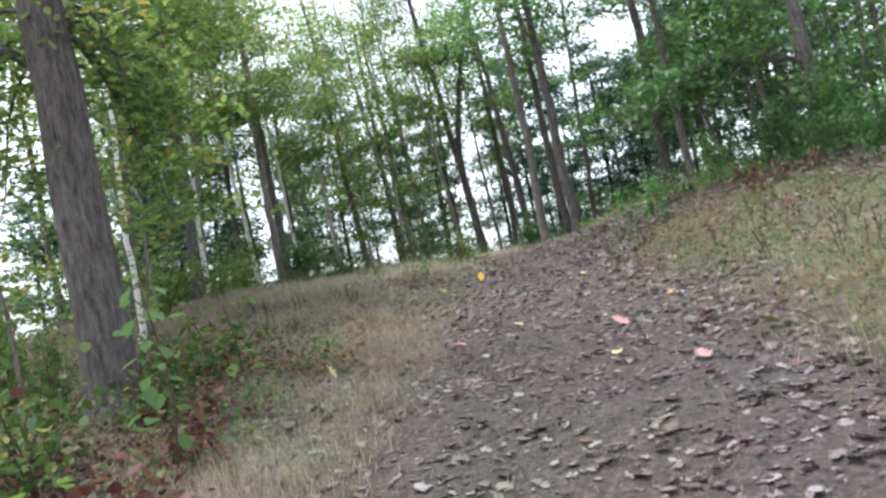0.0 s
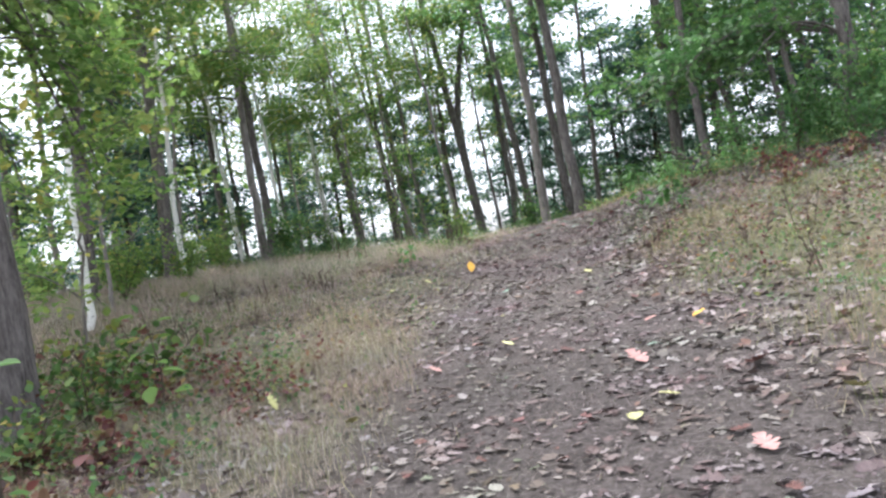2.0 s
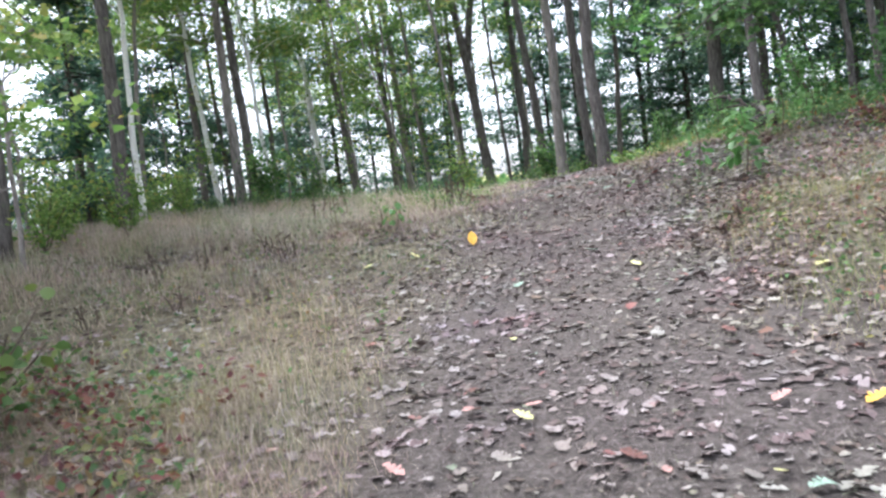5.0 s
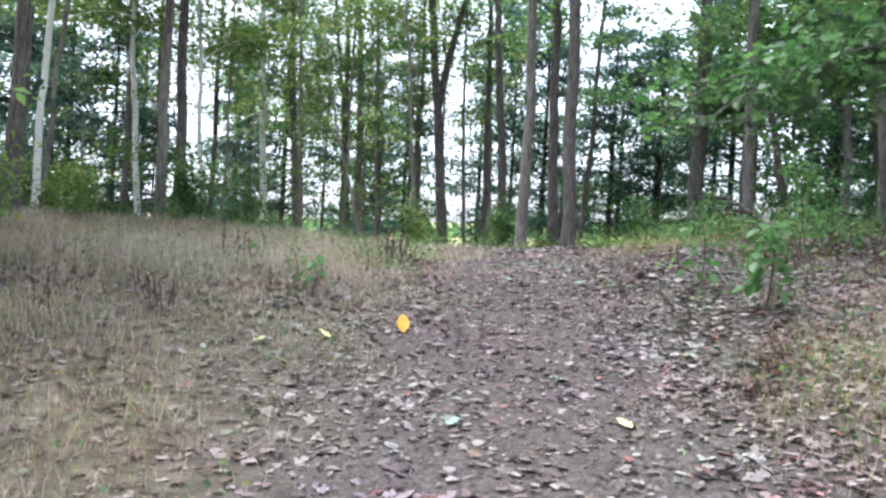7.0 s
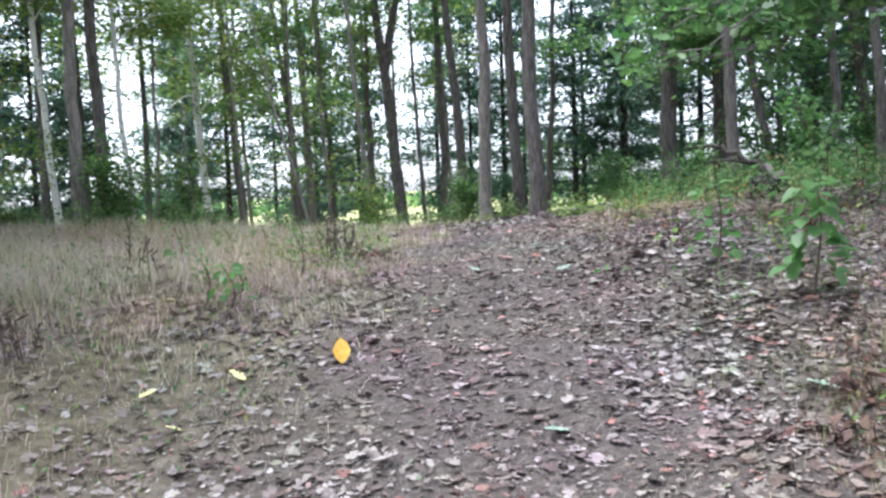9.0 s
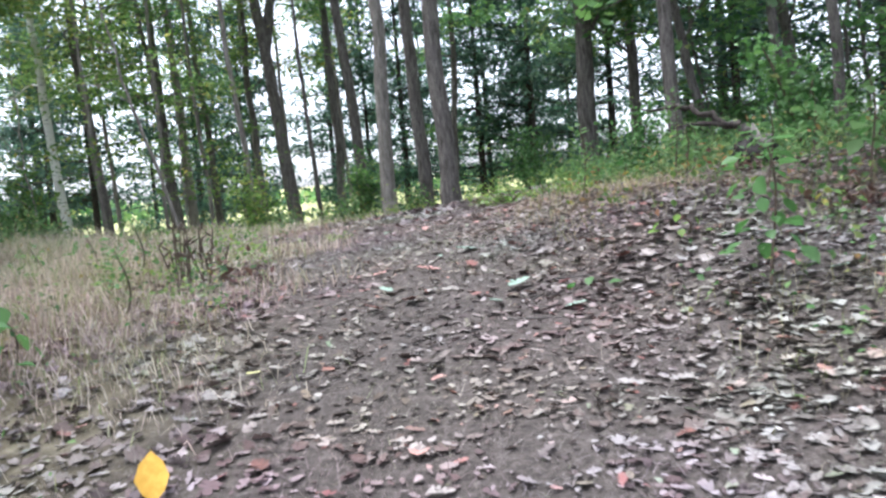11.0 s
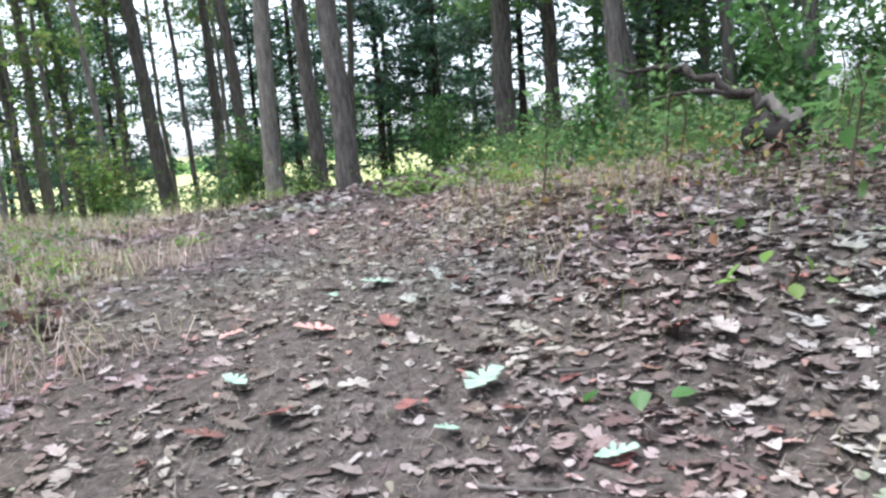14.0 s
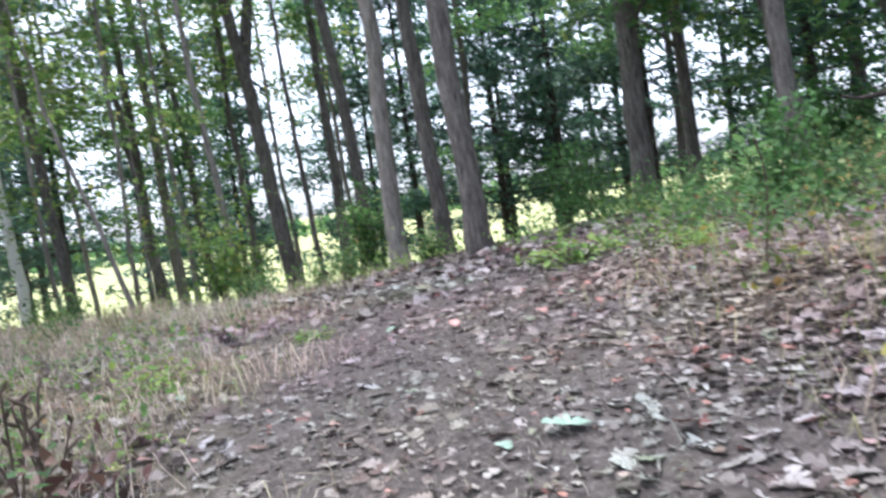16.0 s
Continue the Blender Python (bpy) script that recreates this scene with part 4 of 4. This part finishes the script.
litter("leaf_litter", 4200, -5.5, -0.3, 1.5, 10, 0.074, 2, 0.2, "dead leaves lying through the short grass", lambda x, y: 0.35 + 0.65 * clumpy(2.1 * x, 2.4 * y + 1), 11, 0.25)
litter("leaf_litter", 1900, -2.5, 4, 13, 19, 0.11, 3, 0.3, "dead leaves at the foot of the trees", every, 8, 0.4, LITTER_PALE)
litter("leaf_litter", 4200, -1.6, 3.2, 1.5, 14, 0.074, 3, 0.16, "pale dry oak leaves lying over the path", lambda x, y: (0.3 + 0.7 * smooth_step(x, 0.3, 1.6)) * (0.3 + 0.7 * clumpy(2.9 * x, 2.6 * y)), 13, 0.2, LITTER_PALE)


def blade_colour(name, a, c):
    return plain_material(name, a, c, 30, 0.6)


RED_LEAF = blade_colour("red_leaf", (0.11, 0.038, 0.032), (0.23, 0.095, 0.078))
PINK_LEAF = blade_colour("pink_leaf", (0.3, 0.15, 0.125), (0.46, 0.27, 0.235))
YELLOW_LEAF = blade_colour("yellow_leaf", (0.5, 0.27, 0.03), (0.66, 0.4, 0.07))
LEMON_LEAF = blade_colour("lemon_leaf", (0.42, 0.41, 0.14), (0.56, 0.54, 0.26))
MINT_LEAF = blade_colour("pale_green_leaf", (0.15, 0.22, 0.165), (0.27, 0.36, 0.28))
PALE_LEAF = blade_colour("pale_leaf", (0.19, 0.162, 0.147), (0.31, 0.272, 0.25))
BROWN_LEAF = blade_colour("dark_brown_leaf", (0.06, 0.025, 0.02), (0.16, 0.07, 0.055))


def fallen_leaf(x, y, size, mat, label, turn=None, stand=0.0, seed=3, oval=False):
    v, f = ((BROAD - np.array([0, 0.5, 0])) * np.array([0.8, 1, 1]), BROAD_F) if oval else lobed(4, 0.16, seed)
    ob = new("fallen_leaf", mesh_of("fallen_leaf", v * size, f, mat))
    ob.matrix_basis = pose(x, y, float(land(x, y)) + 0.02 + 0.45 * size * math.sin(radians(stand)), stand, 0, turn if turn is not None else rng.uniform(0, 360))
    return tagged(ob, label, "leaf", "coloured fallen leaves")


fallen_leaf(-0.72, 6.8, 0.19, YELLOW_LEAF, "bright orange-yellow leaf standing on edge", 10, 65, oval=True)
fallen_leaf(-1.39, 6.64, 0.14, LEMON_LEAF, "pale yellow fallen leaf on dry grass", 70, 25)
fallen_leaf(-1.55, 5.9, 0.1, LEMON_LEAF, "yellow fallen leaf on dry grass", 120, 20)
fallen_leaf(1.03, 8.4, 0.17, MINT_LEAF, "pale green lobed leaf on bare soil", 300, 8)
fallen_leaf(0.26, 8.9, 0.12, MINT_LEAF, "pale green fallen leaf on the path", 40, 8)
fallen_leaf(0.85, 8.2, 0.08, MINT_LEAF, "small pale green fallen leaf", 90, 8)
fallen_leaf(0.93, 9.75, 0.17, MINT_LEAF, "green leaf lying flat on the path", 80, 4)
fallen_leaf(0.39, 8.54, 0.15, RED_LEAF, "orange-red leaf on the path", 200, 12)
fallen_leaf(0.17, 8.52, 0.13, BROWN_LEAF, "dark red curled leaf on the path", 100, 15)
fallen_leaf(0.58, 9.23, 0.18, PINK_LEAF, "pinkish lobed leaf on the path", 80, 8)
fallen_leaf(0.86, 9.1, 0.13, RED_LEAF, "dark red fallen leaf", 10, 10)
fallen_leaf(0.9, 8.85, 0.08, PALE_LEAF, "small white curled leaf on the soil", 10, 20)
fallen_leaf(-0.52, 7.46, 0.1, PALE_LEAF, "whitish curled leaf on the path", 100, 25)
fallen_leaf(1.21, 7.87, 0.12, MINT_LEAF, "pale mint-coloured fallen leaf", 250, 8)
fallen_leaf(0.77, 0.33, 0.2, PINK_LEAF, "large pink-red fallen leaf", 30, 20)
fallen_leaf(1.37, -0.24, 0.2, RED_LEAF, "red fallen leaf on the path", 200, 15)
fallen_leaf(1.39, 1.28, 0.12, YELLOW_LEAF, "orange fallen leaf on the path", 290, 15)
fallen_leaf(0.82, -0.49, 0.12, LEMON_LEAF, "pale yellow fallen leaf on the path", 100, 10)
fallen_leaf(-0.4, 0.27, 0.11, PALE_LEAF, "pale tan fallen leaf on the path", 20, 10)
fallen_leaf(1.61, -0.95, 0.16, LEMON_LEAF, "pale lemon-green fallen leaf on the bank", 140, 20)
fallen_leaf(-0.11, 1.64, 0.12, LEMON_LEAF, "pale lemon-green fallen leaf on the path", 60, 15)
fallen_leaf(1.04, -1.43, 0.16, PINK_LEAF, "salmon-pink fallen leaf on the path", 10, 12)
fallen_leaf(-1.93, 0.88, 0.17, LEMON_LEAF, "pale yellow leaf caught upright in dry grass", 80, 60)
fallen_leaf(-1.1, 0.05, 0.15, LEMON_LEAF, "yellow-green leaf in short grass", 200, 20)
fallen_leaf(0.83, 4.48, 0.13, LEMON_LEAF, "pale lemon-green leaf on the path", 30, 10)
fallen_leaf(-0.31, 5.34, 0.14, PALE_LEAF, "whitish dry leaf on the path", 260, 12)
fallen_leaf(0.54, 5.4, 0.15, MINT_LEAF, "pale mint leaf turned underside up", 120, 8)
fallen_leaf(1.8, 5.3, 0.15, MINT_LEAF, "pale mint leaf among dead leaves", 75, 10)
fallen_leaf(-0.17, 4.65, 0.13, MINT_LEAF, "pale mint leaf on the path", 330, 8)
fallen_leaf(1.03, 5.9, 0.14, PALE_LEAF, "whitish dry leaf on the path", 95, 10)
fallen_leaf(1.23, 9.48, 0.12, RED_LEAF, "orange-red leaf at the litter's edge", 160, 15)
MIXED = ((RED_LEAF, "red fallen leaf among dead leaves"), (PINK_LEAF, "pinkish fallen leaf among dead leaves"), (MINT_LEAF, "pale green fallen leaf among dead leaves"), (PALE_LEAF, "pale tan fallen leaf among dead leaves"), (BROWN_LEAF, "dark brown fallen leaf among dead leaves"), (LEMON_LEAF, "yellowish fallen leaf among dead leaves"))
for k in range(190):
    x, y = rng.uniform(-2.6, 3.4), rng.uniform(-5.5, 14)
    mat, label = MIXED[int(rng.choice(6, p=[0.14, 0.16, 0.13, 0.27, 0.24, 0.06]))]
    fallen_leaf(x, y, rng.uniform(0.065, 0.13), mat, label, None, rng.uniform(-12, 20), int(rng.integers(1, 9)))


# ---- the far edge of the field ----
def far_woods():
    n = 5200
    x = rng.uniform(-260, 260, n)
    y = 210 + rng.normal(0, 6, n) + 12 * np.sin(x / 31)
    h = 4 + 1.5 * np.sin(x / 17) + np.sin(x / 6.3)
    pos = np.column_stack([x, y, land(x, y) + rng.random(n) ** 0.8 * h])
    return tagged(new("far_woods", mesh_of("far_woods", *strewn(BLADE, BLADE_F, pos, rng.uniform(1.6, 3.6, n), 0.9), G_DEEP)), "distant line of green trees beyond the field", "woods", kind="stuff")


far_woods()
